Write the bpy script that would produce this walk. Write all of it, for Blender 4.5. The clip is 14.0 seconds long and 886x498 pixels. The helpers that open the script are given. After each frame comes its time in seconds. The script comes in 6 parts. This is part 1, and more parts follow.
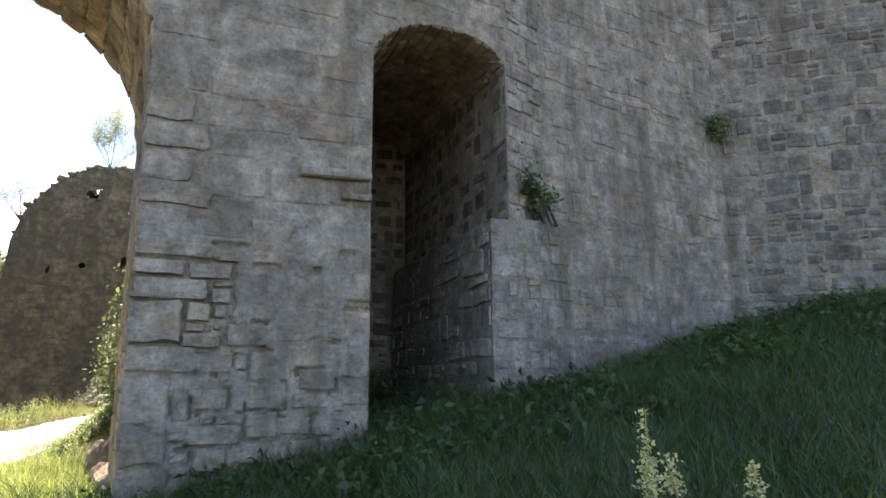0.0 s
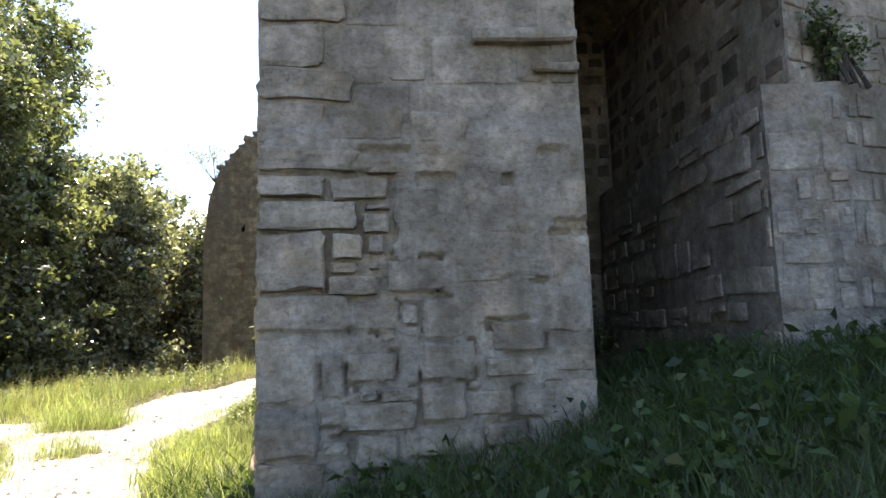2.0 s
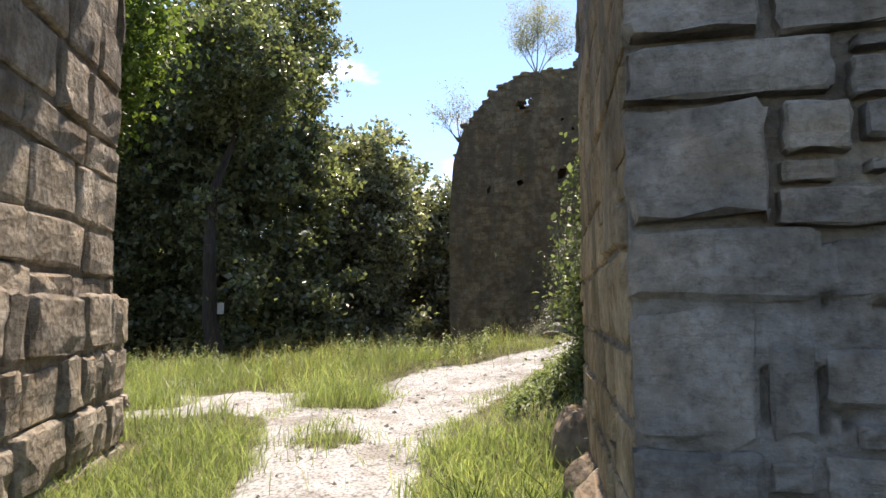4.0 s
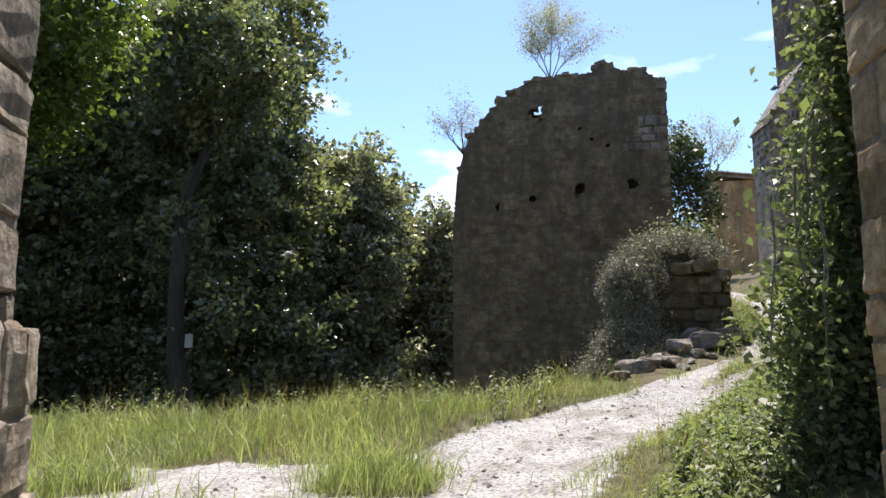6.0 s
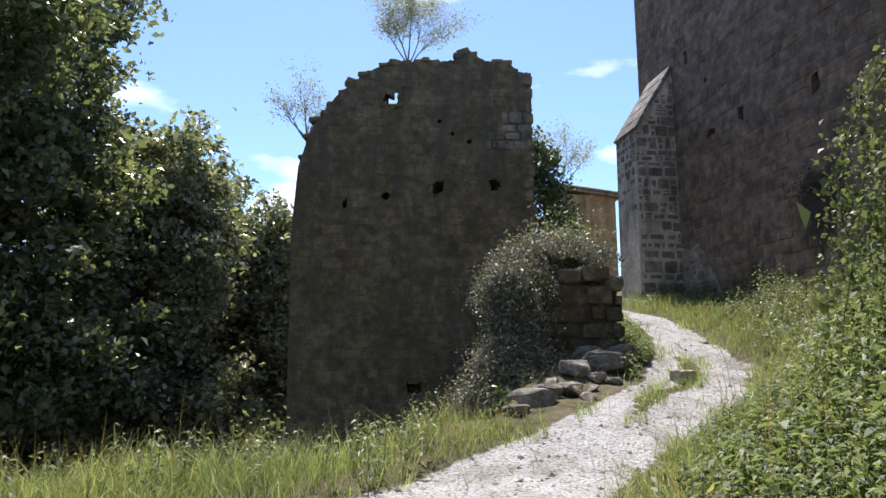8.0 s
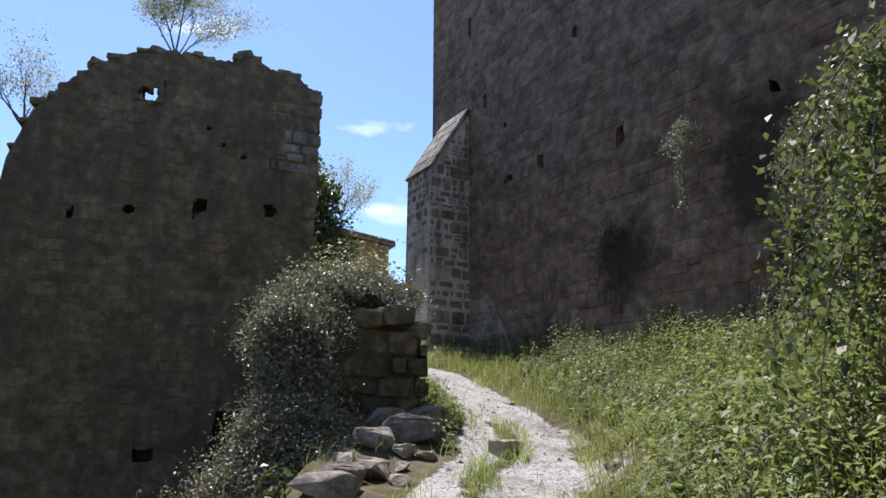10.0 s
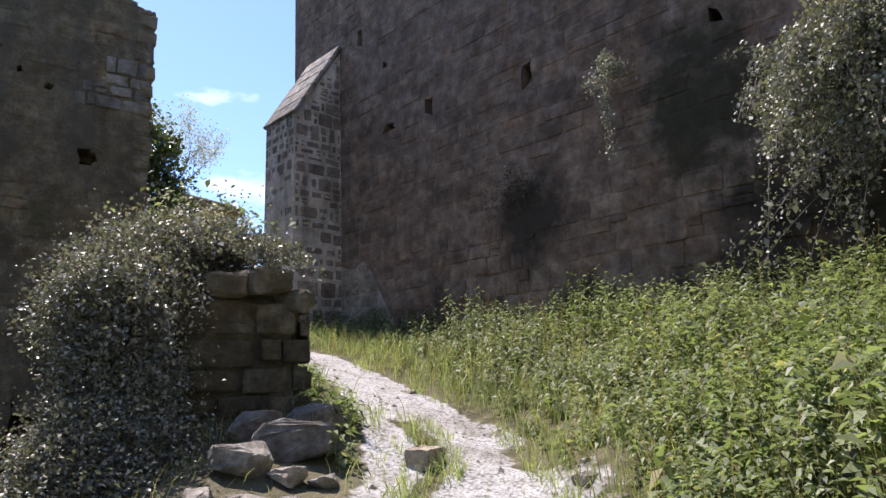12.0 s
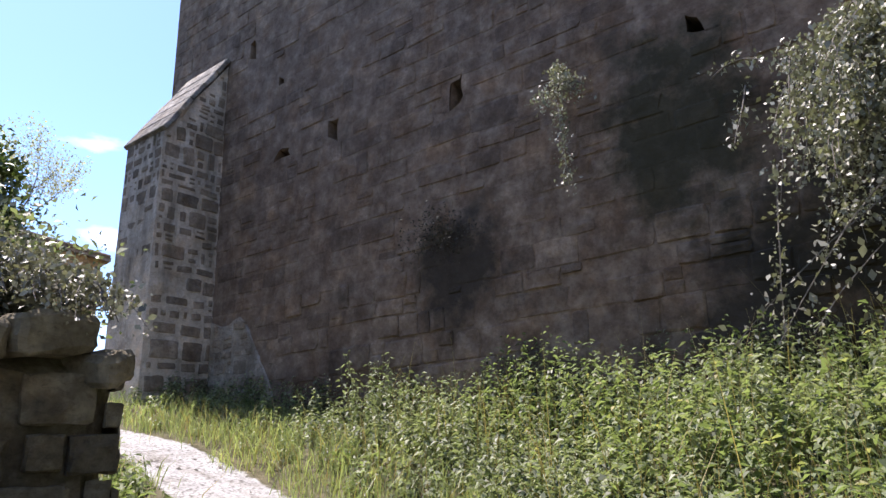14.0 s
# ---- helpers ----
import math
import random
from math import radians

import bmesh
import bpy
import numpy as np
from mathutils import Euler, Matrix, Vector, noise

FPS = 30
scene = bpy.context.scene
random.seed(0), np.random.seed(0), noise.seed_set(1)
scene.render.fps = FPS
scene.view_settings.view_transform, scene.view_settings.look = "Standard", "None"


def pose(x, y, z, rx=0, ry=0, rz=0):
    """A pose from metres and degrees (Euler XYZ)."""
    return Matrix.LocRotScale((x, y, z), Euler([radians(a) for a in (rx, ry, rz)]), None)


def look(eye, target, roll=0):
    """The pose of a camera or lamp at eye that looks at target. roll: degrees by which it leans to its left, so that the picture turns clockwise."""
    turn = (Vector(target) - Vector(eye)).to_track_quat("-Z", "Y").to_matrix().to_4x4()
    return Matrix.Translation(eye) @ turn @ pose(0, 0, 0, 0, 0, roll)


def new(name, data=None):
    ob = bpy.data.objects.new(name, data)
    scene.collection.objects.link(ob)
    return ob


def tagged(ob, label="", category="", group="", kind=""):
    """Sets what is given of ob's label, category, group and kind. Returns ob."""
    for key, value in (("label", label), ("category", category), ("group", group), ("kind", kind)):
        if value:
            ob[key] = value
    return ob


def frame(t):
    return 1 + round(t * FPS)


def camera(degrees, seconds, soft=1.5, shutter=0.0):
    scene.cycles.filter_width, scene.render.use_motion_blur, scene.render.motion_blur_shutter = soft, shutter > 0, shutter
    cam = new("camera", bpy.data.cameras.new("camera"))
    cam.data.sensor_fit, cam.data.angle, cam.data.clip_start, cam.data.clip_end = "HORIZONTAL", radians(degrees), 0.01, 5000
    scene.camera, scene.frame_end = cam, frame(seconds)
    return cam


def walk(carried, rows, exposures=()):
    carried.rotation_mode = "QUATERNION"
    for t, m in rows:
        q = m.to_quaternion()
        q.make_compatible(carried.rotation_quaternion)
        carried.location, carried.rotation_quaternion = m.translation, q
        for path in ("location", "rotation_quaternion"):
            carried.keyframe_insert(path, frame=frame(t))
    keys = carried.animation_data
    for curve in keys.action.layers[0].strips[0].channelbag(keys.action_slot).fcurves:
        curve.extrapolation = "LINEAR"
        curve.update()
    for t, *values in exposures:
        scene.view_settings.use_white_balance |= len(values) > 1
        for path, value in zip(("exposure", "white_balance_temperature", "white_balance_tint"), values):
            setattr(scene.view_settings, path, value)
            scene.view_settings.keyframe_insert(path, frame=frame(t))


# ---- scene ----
cam = camera(67.2, 14.0)
METRES, EYE, TILT, LEAN, TURN = 15.0, 1.875, 0.0, 0.0, -21.9
ROWS = [
    (0.0, 0.0, 0.0, 0.0, 0.06, 11.63, 0.29),
    (0.5, 0.0002, 0.0366, 0.0039, 3.38, 9.24, 0.9),
    (1.0, -0.0019, 0.0698, 0.0037, 6.36, 6.43, -0.86),
    (1.5, -0.0124, 0.102, 0.0027, 9.34, 9.09, -0.22),
    (2.0, -0.0293, 0.1387, 0.0054, 16.29, 7.38, 1.68),
    (2.5, -0.0467, 0.1730, 0.0058, 25.1, 5.5, -0.51),
    (3.0, -0.0715, 0.1954, 0.0041, 27.57, 5.15, -1.6),
    (3.5, -0.0965, 0.2204, 0.0063, 34.2, 6.08, 0.22),
    (3.7, -0.1095, 0.2298, 0.0066, 35.7, 4.9, 0.2),
    (5.8, -0.2545, 0.3263, 0.0089, 34.7, 8.9, 0.1),
    (6.0, -0.2674, 0.3377, 0.0091, 33.16, 7.75, 0.18),
    (6.5, -0.2986, 0.3691, 0.0096, 32.75, 8.15, 0.81),
    (7.0, -0.32, 0.3992, 0.014, 28.56, 8.66, -1.15),
    (7.2, -0.3275, 0.4113, 0.0147, 25.6, 7.2, -0.6),
    (9.3, -0.3932, 0.5415, 0.0226, 10.3, 11.7, 0.8),
    (9.5, -0.3969, 0.554, 0.0232, 7.06, 11.45, 1.2),
    (10.0, -0.4035, 0.5823, 0.0235, -2.1, 12.97, -0.28),
    (10.5, -0.4125, 0.6121, 0.0271, -6.36, 11.39, 2.75),
    (11.0, -0.4164, 0.6444, 0.0283, -8.07, 11.38, 2.48),
    (11.5, -0.4182, 0.6774, 0.0298, -12.35, 12.14, 1.32),
    (12.0, -0.4208, 0.7064, 0.0325, -14.74, 10.81, 2.08),
    (12.5, -0.4153, 0.7391, 0.0355, -15.98, 10.12, 1.4),
    (13.0, -0.4099, 0.7688, 0.0401, -19.89, 14.71, 1.54),
    (13.5, -0.4034, 0.7989, 0.0463, -24.16, 17.28, 2.52),
    (14.0, -0.3924, 0.8294, 0.0492, -23.99, 16.07, 1.87),
]
EXPOSURE = [(0.0, 1.85, 7600, 19), (0.5, 2.05, 7600, 19), (1.0, 1.9, 7600, 19), (1.5, 1.9, 7700, 19), (2.0, 1.75, 7700, 19), (2.5, 1.2, 7700, 19), (3.0, 0.92, 7500, 20), (3.5, 0.92, 7400, 19), (6.0, 0.72, 6700, 18), (7.0, 0.7, 6650, 18), (9.5, 0.37, 6300, 17), (10.5, 0.6, 6550, 21), (12.0, 0.75, 6500, 23), (13.5, 0.9, 6450, 23), (14.0, 1.03, 6450, 23)]
walk(cam, [(t, pose(0, 0, EYE, TILT, LEAN, TURN) @ pose(METRES * x, METRES * y, METRES * z, 90 + pitch, roll, yaw)) for t, x, y, z, yaw, pitch, roll in ROWS], EXPOSURE)

# ---- world, sun, exposure ----
SUN_AZ, SUN_EL = -4.5, 62.0      # degrees from +y towards +x, degrees above the horizon
world = bpy.data.worlds.new("sky")
scene.world = world
world.use_nodes = True
wn, wl = world.node_tree.nodes, world.node_tree.links
wn.clear()
sky = wn.new("ShaderNodeTexSky")
sky.sky_type, sky.sun_disc = "NISHITA", False
sky.sun_elevation, sky.sun_rotation = radians(SUN_EL), radians(SUN_AZ)
sky.air_density, sky.dust_density, sky.ozone_density = 1.0, 0.3, 3.5
w_co = wn.new("ShaderNodeTexCoord")
w_map = wn.new("ShaderNodeMapping")
w_map.inputs["Scale"].default_value = (1.0, 1.0, 2.6)
w_map.inputs["Location"].default_value = (0.0, 0.0, 0.33)
w_noise = wn.new("ShaderNodeTexNoise")
w_noise.inputs["Scale"].default_value, w_noise.inputs["Detail"].default_value = 3.2, 7.0
w_ramp = wn.new("ShaderNodeValToRGB")
w_ramp.color_ramp.elements[0].position, w_ramp.color_ramp.elements[1].position = 0.57, 0.74
w_mix = wn.new("ShaderNodeMixRGB")
w_mix.inputs[2].default_value = (9.0, 9.3, 9.8, 1)
w_bg, w_out = wn.new("ShaderNodeBackground"), wn.new("ShaderNodeOutputWorld")
w_bg.inputs["Strength"].default_value = 0.15
wl.new(w_co.outputs["Generated"], w_map.inputs["Vector"])
wl.new(w_map.outputs["Vector"], w_noise.inputs["Vector"])
wl.new(w_noise.outputs["Fac"], w_ramp.inputs["Fac"])
wl.new(w_ramp.outputs["Color"], w_mix.inputs[0])
w_tone = wn.new("ShaderNodeMixRGB")
w_tone.blend_type = "MULTIPLY"
w_tone.inputs[0].default_value, w_tone.inputs[2].default_value = 1.0, (0.87, 0.98, 1.07, 1)
wl.new(sky.outputs["Color"], w_tone.inputs[1])
wl.new(w_tone.outputs["Color"], w_mix.inputs[1])
wl.new(w_mix.outputs["Color"], w_bg.inputs["Color"])
wl.new(w_bg.outputs["Background"], w_out.inputs["Surface"])
sun = new("sun", bpy.data.lights.new("sun", "SUN"))
sun.data.energy, sun.data.angle, sun.data.color = 5.0, radians(0.6), (1.0, 0.95, 0.86)
SUN_DIR = Vector((math.sin(radians(SUN_AZ)) * math.cos(radians(SUN_EL)), math.cos(radians(SUN_AZ)) * math.cos(radians(SUN_EL)), math.sin(radians(SUN_EL))))
sun.matrix_world = look(SUN_DIR * 60, (0, 0, 0))


# ---- materials ----
def nodes(name):
    m = bpy.data.materials.new(name)
    m.use_nodes = True
    nt = m.node_tree
    return m, nt.nodes, nt.links, nt.nodes["Principled BSDF"]


def noise_node(n, l, co, scale, detail=6.0, rough=0.6):
    t = n.new("ShaderNodeTexNoise")
    t.inputs["Scale"].default_value, t.inputs["Detail"].default_value, t.inputs["Roughness"].default_value = scale, detail, rough
    l.new(co, t.inputs["Vector"])
    return t.outputs["Fac"]


def ramp(n, l, fac, stops):
    r = n.new("ShaderNodeValToRGB")
    e = r.color_ramp.elements
    while len(e) < len(stops):
        e.new(0.5)
    for el, (p, c) in zip(e, stops):
        el.position, el.color = p, (*c, 1)
    l.new(fac, r.inputs["Fac"])
    return r.outputs["Color"]


def mix(n, l, fac, a, b, mode="MIX"):
    m = n.new("ShaderNodeMixRGB")
    m.blend_type = mode
    for s, v in zip(m.inputs, (fac, a, b)):
        if isinstance(v, (int, float)):
            s.default_value = v
        elif isinstance(v, tuple):
            s.default_value = (*v, 1)
        else:
            l.new(v, s)
    return m.outputs["Color"]


def stone_mat(name, dark, mid, light, stain=(0.10, 0.085, 0.06), moss=(0.16, 0.15, 0.06), moss_at=0.62, bump=0.05, per_piece=0.35, island=False, streak=True, spots=(), crackle=0.32, grit=0.8):
    """Weathered sandstone: tone for each stone, grain, damp streaks, lichen."""
    m, n, l, b = nodes(name)
    co = n.new("ShaderNodeNewGeometry").outputs["Position"]
    fine, mid_n, big = noise_node(n, l, co, 26, 8, 0.7), noise_node(n, l, co, 5.5, 6, 0.65), noise_node(n, l, co, 0.9, 5, 0.6)
    col = ramp(n, l, mid_n, [(0.3, dark), (0.5, mid), (0.68, light)])
    if island:
        rnd = n.new("ShaderNodeNewGeometry").outputs["Random Per Island"]
    else:
        rnd = n.new("ShaderNodeObjectInfo").outputs["Random"]
    tone = ramp(n, l, rnd, [(0.0, (1 - per_piece,) * 3), (0.5, (1.0, 0.98, 0.95)), (1.0, (1 + per_piece * 0.5, 1 + per_piece * 0.46, 1 + per_piece * 0.36))])
    col = mix(n, l, 1.0, col, tone, "MULTIPLY")
    grain = ramp(n, l, fine, [(0.28, (0.45, 0.43, 0.40)), (0.46, (0.92, 0.91, 0.89)), (0.58, (1.05, 1.05, 1.04)), (0.75, (1.32, 1.3, 1.27))])
    col = mix(n, l, grit, col, grain, "MULTIPLY")
    patch = noise_node(n, l, co, 1.7, 7, 0.7)
    col = mix(n, l, 0.9, col, ramp(n, l, patch, [(0.32, (0.62, 0.59, 0.55)), (0.5, (1.0, 1.0, 1.0)), (0.66, (1.28, 1.25, 1.2))]), "MULTIPLY")
    cm = n.new("ShaderNodeMapping")
    cm.inputs["Scale"].default_value = (1.6, 1.6, 3.4)
    l.new(co, cm.inputs["Vector"])
    crack = noise_node(n, l, cm.outputs["Vector"], 2.2, 8, 0.62)
    col = mix(n, l, crackle, col, ramp(n, l, crack, [(0.480, (1, 1, 1)), (0.497, (0.42, 0.39, 0.36)), (0.503, (0.42, 0.39, 0.36)), (0.52, (1, 1, 1))]), "MULTIPLY")
    warm = noise_node(n, l, co, 2.9, 5, 0.6)
    col = mix(n, l, ramp(n, l, warm, [(0.5, (0, 0, 0)), (0.66, (0.5, 0.5, 0.5))]), col, mix(n, l, 1.0, col, (1.12, 0.93, 0.72), "MULTIPLY"))
    if streak:
        mp = n.new("ShaderNodeMapping")
        mp.inputs["Scale"].default_value = (2.2, 2.2, 0.35)
        l.new(co, mp.inputs["Vector"])
        sfac = noise_node(n, l, mp.outputs["Vector"], 1.0, 6, 0.6)
        col = mix(n, l, ramp(n, l, sfac, [(0.5, (0, 0, 0)), (0.68, (0.75, 0.75, 0.75))]), col, stain)
    col = mix(n, l, ramp(n, l, big, [(moss_at, (0, 0, 0)), (moss_at + 0.12, (0.6, 0.6, 0.6))]), col, moss)
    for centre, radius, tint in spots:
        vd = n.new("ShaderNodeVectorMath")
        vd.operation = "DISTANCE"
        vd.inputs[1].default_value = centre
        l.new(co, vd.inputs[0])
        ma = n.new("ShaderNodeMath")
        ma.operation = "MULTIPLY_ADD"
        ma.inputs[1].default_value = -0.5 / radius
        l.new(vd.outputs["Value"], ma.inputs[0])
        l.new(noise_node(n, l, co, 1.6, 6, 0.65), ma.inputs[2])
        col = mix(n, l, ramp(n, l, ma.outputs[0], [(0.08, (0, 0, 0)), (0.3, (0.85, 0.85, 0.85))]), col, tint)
    l.new(col, b.inputs["Base Color"])
    b.inputs["Roughness"].default_value = 0.93
    b.inputs["Specular IOR Level"].default_value = 0.2
    vor = n.new("ShaderNodeTexVoronoi")
    vor.inputs["Scale"].default_value = 14
    l.new(co, vor.inputs["Vector"])
    bm_ = n.new("ShaderNodeMapping")
    bm_.inputs["Scale"].default_value = (2.5, 2.5, 22)
    bm_.inputs["Rotation"].default_value = (0.05, 0.04, 0.3)
    l.new(co, bm_.inputs["Vector"])
    bed = noise_node(n, l, bm_.outputs["Vector"], 1.6, 6, 0.65)
    h = mix(n, l, 0.5, mid_n, fine)
    h = mix(n, l, 0.22, h, bed)
    h = mix(n, l, 0.25, h, vor.outputs["Distance"])
    bp = n.new("ShaderNodeBump")
    bp.inputs["Strength"].default_value, bp.inputs["Distance"].default_value = 1.0, bump
    l.new(h, bp.inputs["Height"])
    l.new(bp.outputs["Normal"], b.inputs["Normal"])
    return m


def leaf_mat(name, dark, light, trans=0.35, rough=0.42, yellow=None, gloss=0.45):
    m, n, l, b = nodes(name)
    g = n.new("ShaderNodeNewGeometry")
    stops = [(0.0, dark), (0.75, light)]
    if yellow:
        stops += [(0.95, light), (1.0, yellow)]
    col = ramp(n, l, g.outputs["Random Per Island"], stops)
    patch = noise_node(n, l, g.outputs["Position"], 0.8, 4)
    col = mix(n, l, 0.8, col, ramp(n, l, patch, [(0.3, (0.6, 0.62, 0.6)), (0.7, (1.25, 1.2, 1.0))]), "MULTIPLY")
    l.new(col, b.inputs["Base Color"])
    b.inputs["Roughness"].default_value = rough
    b.inputs["Specular IOR Level"].default_value = gloss
    tr = n.new("ShaderNodeBsdfTranslucent")
    l.new(mix(n, l, 1.0, col, (1.35, 1.5, 0.8), "MULTIPLY"), tr.inputs["Color"])
    ms = n.new("ShaderNodeMixShader")
    ms.inputs[0].default_value = trans
    l.new(b.outputs["BSDF"], ms.inputs[1])
    l.new(tr.outputs["BSDF"], ms.inputs[2])
    l.new(ms.outputs["Shader"], n["Material Output"].inputs["Surface"])
    return m


def bark_mat(name, a, c):
    m, n, l, b = nodes(name)
    co = n.new("ShaderNodeNewGeometry").outputs["Position"]
    mp = n.new("ShaderNodeMapping")
    mp.inputs["Scale"].default_value = (9, 9, 1.6)
    l.new(co, mp.inputs["Vector"])
    f = noise_node(n, l, mp.outputs["Vector"], 2.0, 7)
    l.new(ramp(n, l, f, [(0.3, a), (0.7, c)]), b.inputs["Base Color"])
    b.inputs["Roughness"].default_value = 0.95
    bp = n.new("ShaderNodeBump")
    bp.inputs["Strength"].default_value, bp.inputs["Distance"].default_value = 0.8, 0.03
    l.new(f, bp.inputs["Height"])
    l.new(bp.outputs["Normal"], b.inputs["Normal"])
    return m


def ground_mat():
    """Earth under the grass, with pale limestone gravel where the path mask is high."""
    m, n, l, b = nodes("earth_and_gravel")
    co = n.new("ShaderNodeNewGeometry").outputs["Position"]
    fine, mid_n, big = noise_node(n, l, co, 60, 5, 0.7), noise_node(n, l, co, 7, 6, 0.65), noise_node(n, l, co, 0.7, 5)
    at = n.new("ShaderNodeAttribute")
    at.attribute_name = "path"
    grass = ramp(n, l, mid_n, [(0.3, (0.045, 0.042, 0.022)), (0.5, (0.10, 0.092, 0.05)), (0.7, (0.20, 0.17, 0.10))])
    grass = mix(n, l, ramp(n, l, big, [(0.45, (0, 0, 0)), (0.6, (0.6, 0.6, 0.6))]), grass, (0.15, 0.135, 0.09))
    vor = n.new("ShaderNodeTexVoronoi")
    vor.inputs["Scale"].default_value = 38
    l.new(co, vor.inputs["Vector"])
    peb = ramp(n, l, vor.outputs["Distance"], [(0.0, (0.525, 0.53, 0.525)), (0.55, (0.395, 0.396, 0.388)), (0.85, (0.198, 0.194, 0.184))])
    grav = mix(n, l, 0.7, peb, ramp(n, l, mid_n, [(0.3, (0.7, 0.68, 0.65)), (0.6, (1.12, 1.1, 1.08))]), "MULTIPLY")
    grav = mix(n, l, 0.8, grav, ramp(n, l, noise_node(n, l, co, 2.1, 6, 0.65), [(0.36, (0.6, 0.56, 0.5)), (0.52, (1.0, 1.0, 1.0)), (0.7, (1.1, 1.1, 1.1))]), "MULTIPLY")
    edge = n.new("ShaderNodeMath")
    edge.operation = "ADD"
    l.new(at.outputs["Fac"], edge.inputs[0])
    e2 = n.new("ShaderNodeMath")
    e2.operation = "MULTIPLY_ADD"
    e2.inputs[1].default_value, e2.inputs[2].default_value = 0.9, -0.45
    l.new(mid_n, e2.inputs[0])
    l.new(e2.outputs[0], edge.inputs[1])
    fac = ramp(n, l, edge.outputs[0], [(0.42, (0, 0, 0)), (0.56, (1, 1, 1))])
    l.new(mix(n, l, fac, grass, grav), b.inputs["Base Color"])
    b.inputs["Roughness"].default_value = 0.95
    b.inputs["Specular IOR Level"].default_value = 0.15
    bp = n.new("ShaderNodeBump")
    bp.inputs["Strength"].default_value, bp.inputs["Distance"].default_value = 0.8, 0.02
    l.new(mix(n, l, 0.5, fine, vor.outputs["Distance"]), bp.inputs["Height"])
    l.new(bp.outputs["Normal"], b.inputs["Normal"])
    return m


# damp stains first; the last three spots paint shade behind shrub and along foot
DAMP_AND_SHADE = (((4.4, 15.85, 5.1), 1.25, (0.028, 0.03, 0.016)), ((4.1, 18.2, 4.3), 0.8, (0.03, 0.026, 0.02)), ((4.55, 14.6, 3.9), 1.2, (0.03, 0.028, 0.018)), ((4.45, 15.4, 3.2), 1.25, (0.035, 0.03, 0.022)), ((4.25, 17.3, 2.9), 0.7, (0.04, 0.033, 0.024)))
STONE_PIER = stone_mat("grey_ashlar", (0.145, 0.127, 0.106), (0.225, 0.201, 0.17), (0.32, 0.29, 0.252), per_piece=0.24, bump=0.04)
STONE_MORTAR = stone_mat("lime_mortar", (0.145, 0.127, 0.106), (0.22, 0.197, 0.167), (0.305, 0.277, 0.24), per_piece=0.0)
STONE_RUBBLE = stone_mat("pale_rubble", (0.155, 0.142, 0.125), (0.24, 0.222, 0.199), (0.34, 0.32, 0.292), per_piece=0.22)
STONE_DARK = stone_mat("brown_masonry", (0.116, 0.08, 0.056), (0.184, 0.135, 0.1), (0.272, 0.213, 0.164), per_piece=0.3, island=True, moss=(0.04, 0.036, 0.026), moss_at=0.62, stain=(0.07, 0.056, 0.04), bump=0.018, streak=False, spots=DAMP_AND_SHADE, crackle=0.2, grit=0.55)
STONE_DARK_P = stone_mat("brown_block", (0.116, 0.08, 0.056), (0.184, 0.135, 0.1), (0.272, 0.213, 0.164), per_piece=0.3, moss=(0.04, 0.036, 0.026), moss_at=0.62, stain=(0.07, 0.056, 0.04), bump=0.018, streak=False, spots=DAMP_AND_SHADE, crackle=0.2, grit=0.55)
STONE_RUIN_P = stone_mat("ochre_block", (0.137, 0.102, 0.058), (0.207, 0.163, 0.099), (0.285, 0.233, 0.154), per_piece=0.22, moss=(0.085, 0.075, 0.028), moss_at=0.58)
STONE_RUIN = stone_mat("ochre_masonry", (0.137, 0.102, 0.058), (0.207, 0.163, 0.099), (0.285, 0.233, 0.154), per_piece=0.22, island=True, moss=(0.085, 0.075, 0.028), moss_at=0.58)
STONE_WARM = stone_mat("warm_rubble", (0.14, 0.115, 0.085), (0.23, 0.19, 0.145), (0.33, 0.28, 0.22), per_piece=0.4)
# stub stone toned darker: the shade on the wall end is in the colour
STONE_STUB = stone_mat("shade_darkened_stub_stone", (0.08, 0.071, 0.05), (0.145, 0.13, 0.094), (0.235, 0.214, 0.16), per_piece=0.3, bump=0.03)
STONE_FAR = stone_mat("grey_rubble", (0.10, 0.094, 0.084), (0.16, 0.15, 0.136), (0.24, 0.226, 0.206), per_piece=0.35, island=True)
STONE_OCHRE = stone_mat("ochre_ashlar", (0.20, 0.15, 0.09), (0.33, 0.255, 0.16), (0.44, 0.36, 0.24), per_piece=0.3)
# eroded ashlar made paler: sunlight on the left jamb is put into the colour
STONE_LIT = stone_mat("sun_paled_eroded_ashlar", (0.24, 0.205, 0.165), (0.36, 0.32, 0.265), (0.5, 0.455, 0.39), per_piece=0.25, bump=0.09)
PALE_MORTAR = stone_mat("pale_mortar", (0.42, 0.362, 0.296), (0.54, 0.475, 0.395), (0.63, 0.565, 0.48), per_piece=0.0, moss_at=0.75, crackle=0.3, grit=0.5)
REPAIR_MORTAR = stone_mat("dull_mortar", (0.25, 0.208, 0.163), (0.33, 0.282, 0.226), (0.4, 0.35, 0.287), per_piece=0.0)
STONE_BUTT = stone_mat("buttress_stone", (0.165, 0.13, 0.1), (0.255, 0.207, 0.161), (0.37, 0.312, 0.25), per_piece=0.42, bump=0.03)
STONE_ROCK = stone_mat("grey_rock", (0.13, 0.12, 0.106), (0.24, 0.226, 0.204), (0.42, 0.4, 0.37), per_piece=0.25, streak=False)
GROUND = ground_mat()
LEAF_TREE = leaf_mat("oak_leaf", (0.04, 0.05, 0.028), (0.25, 0.27, 0.17), 0.4, 0.34, None, 0.6)
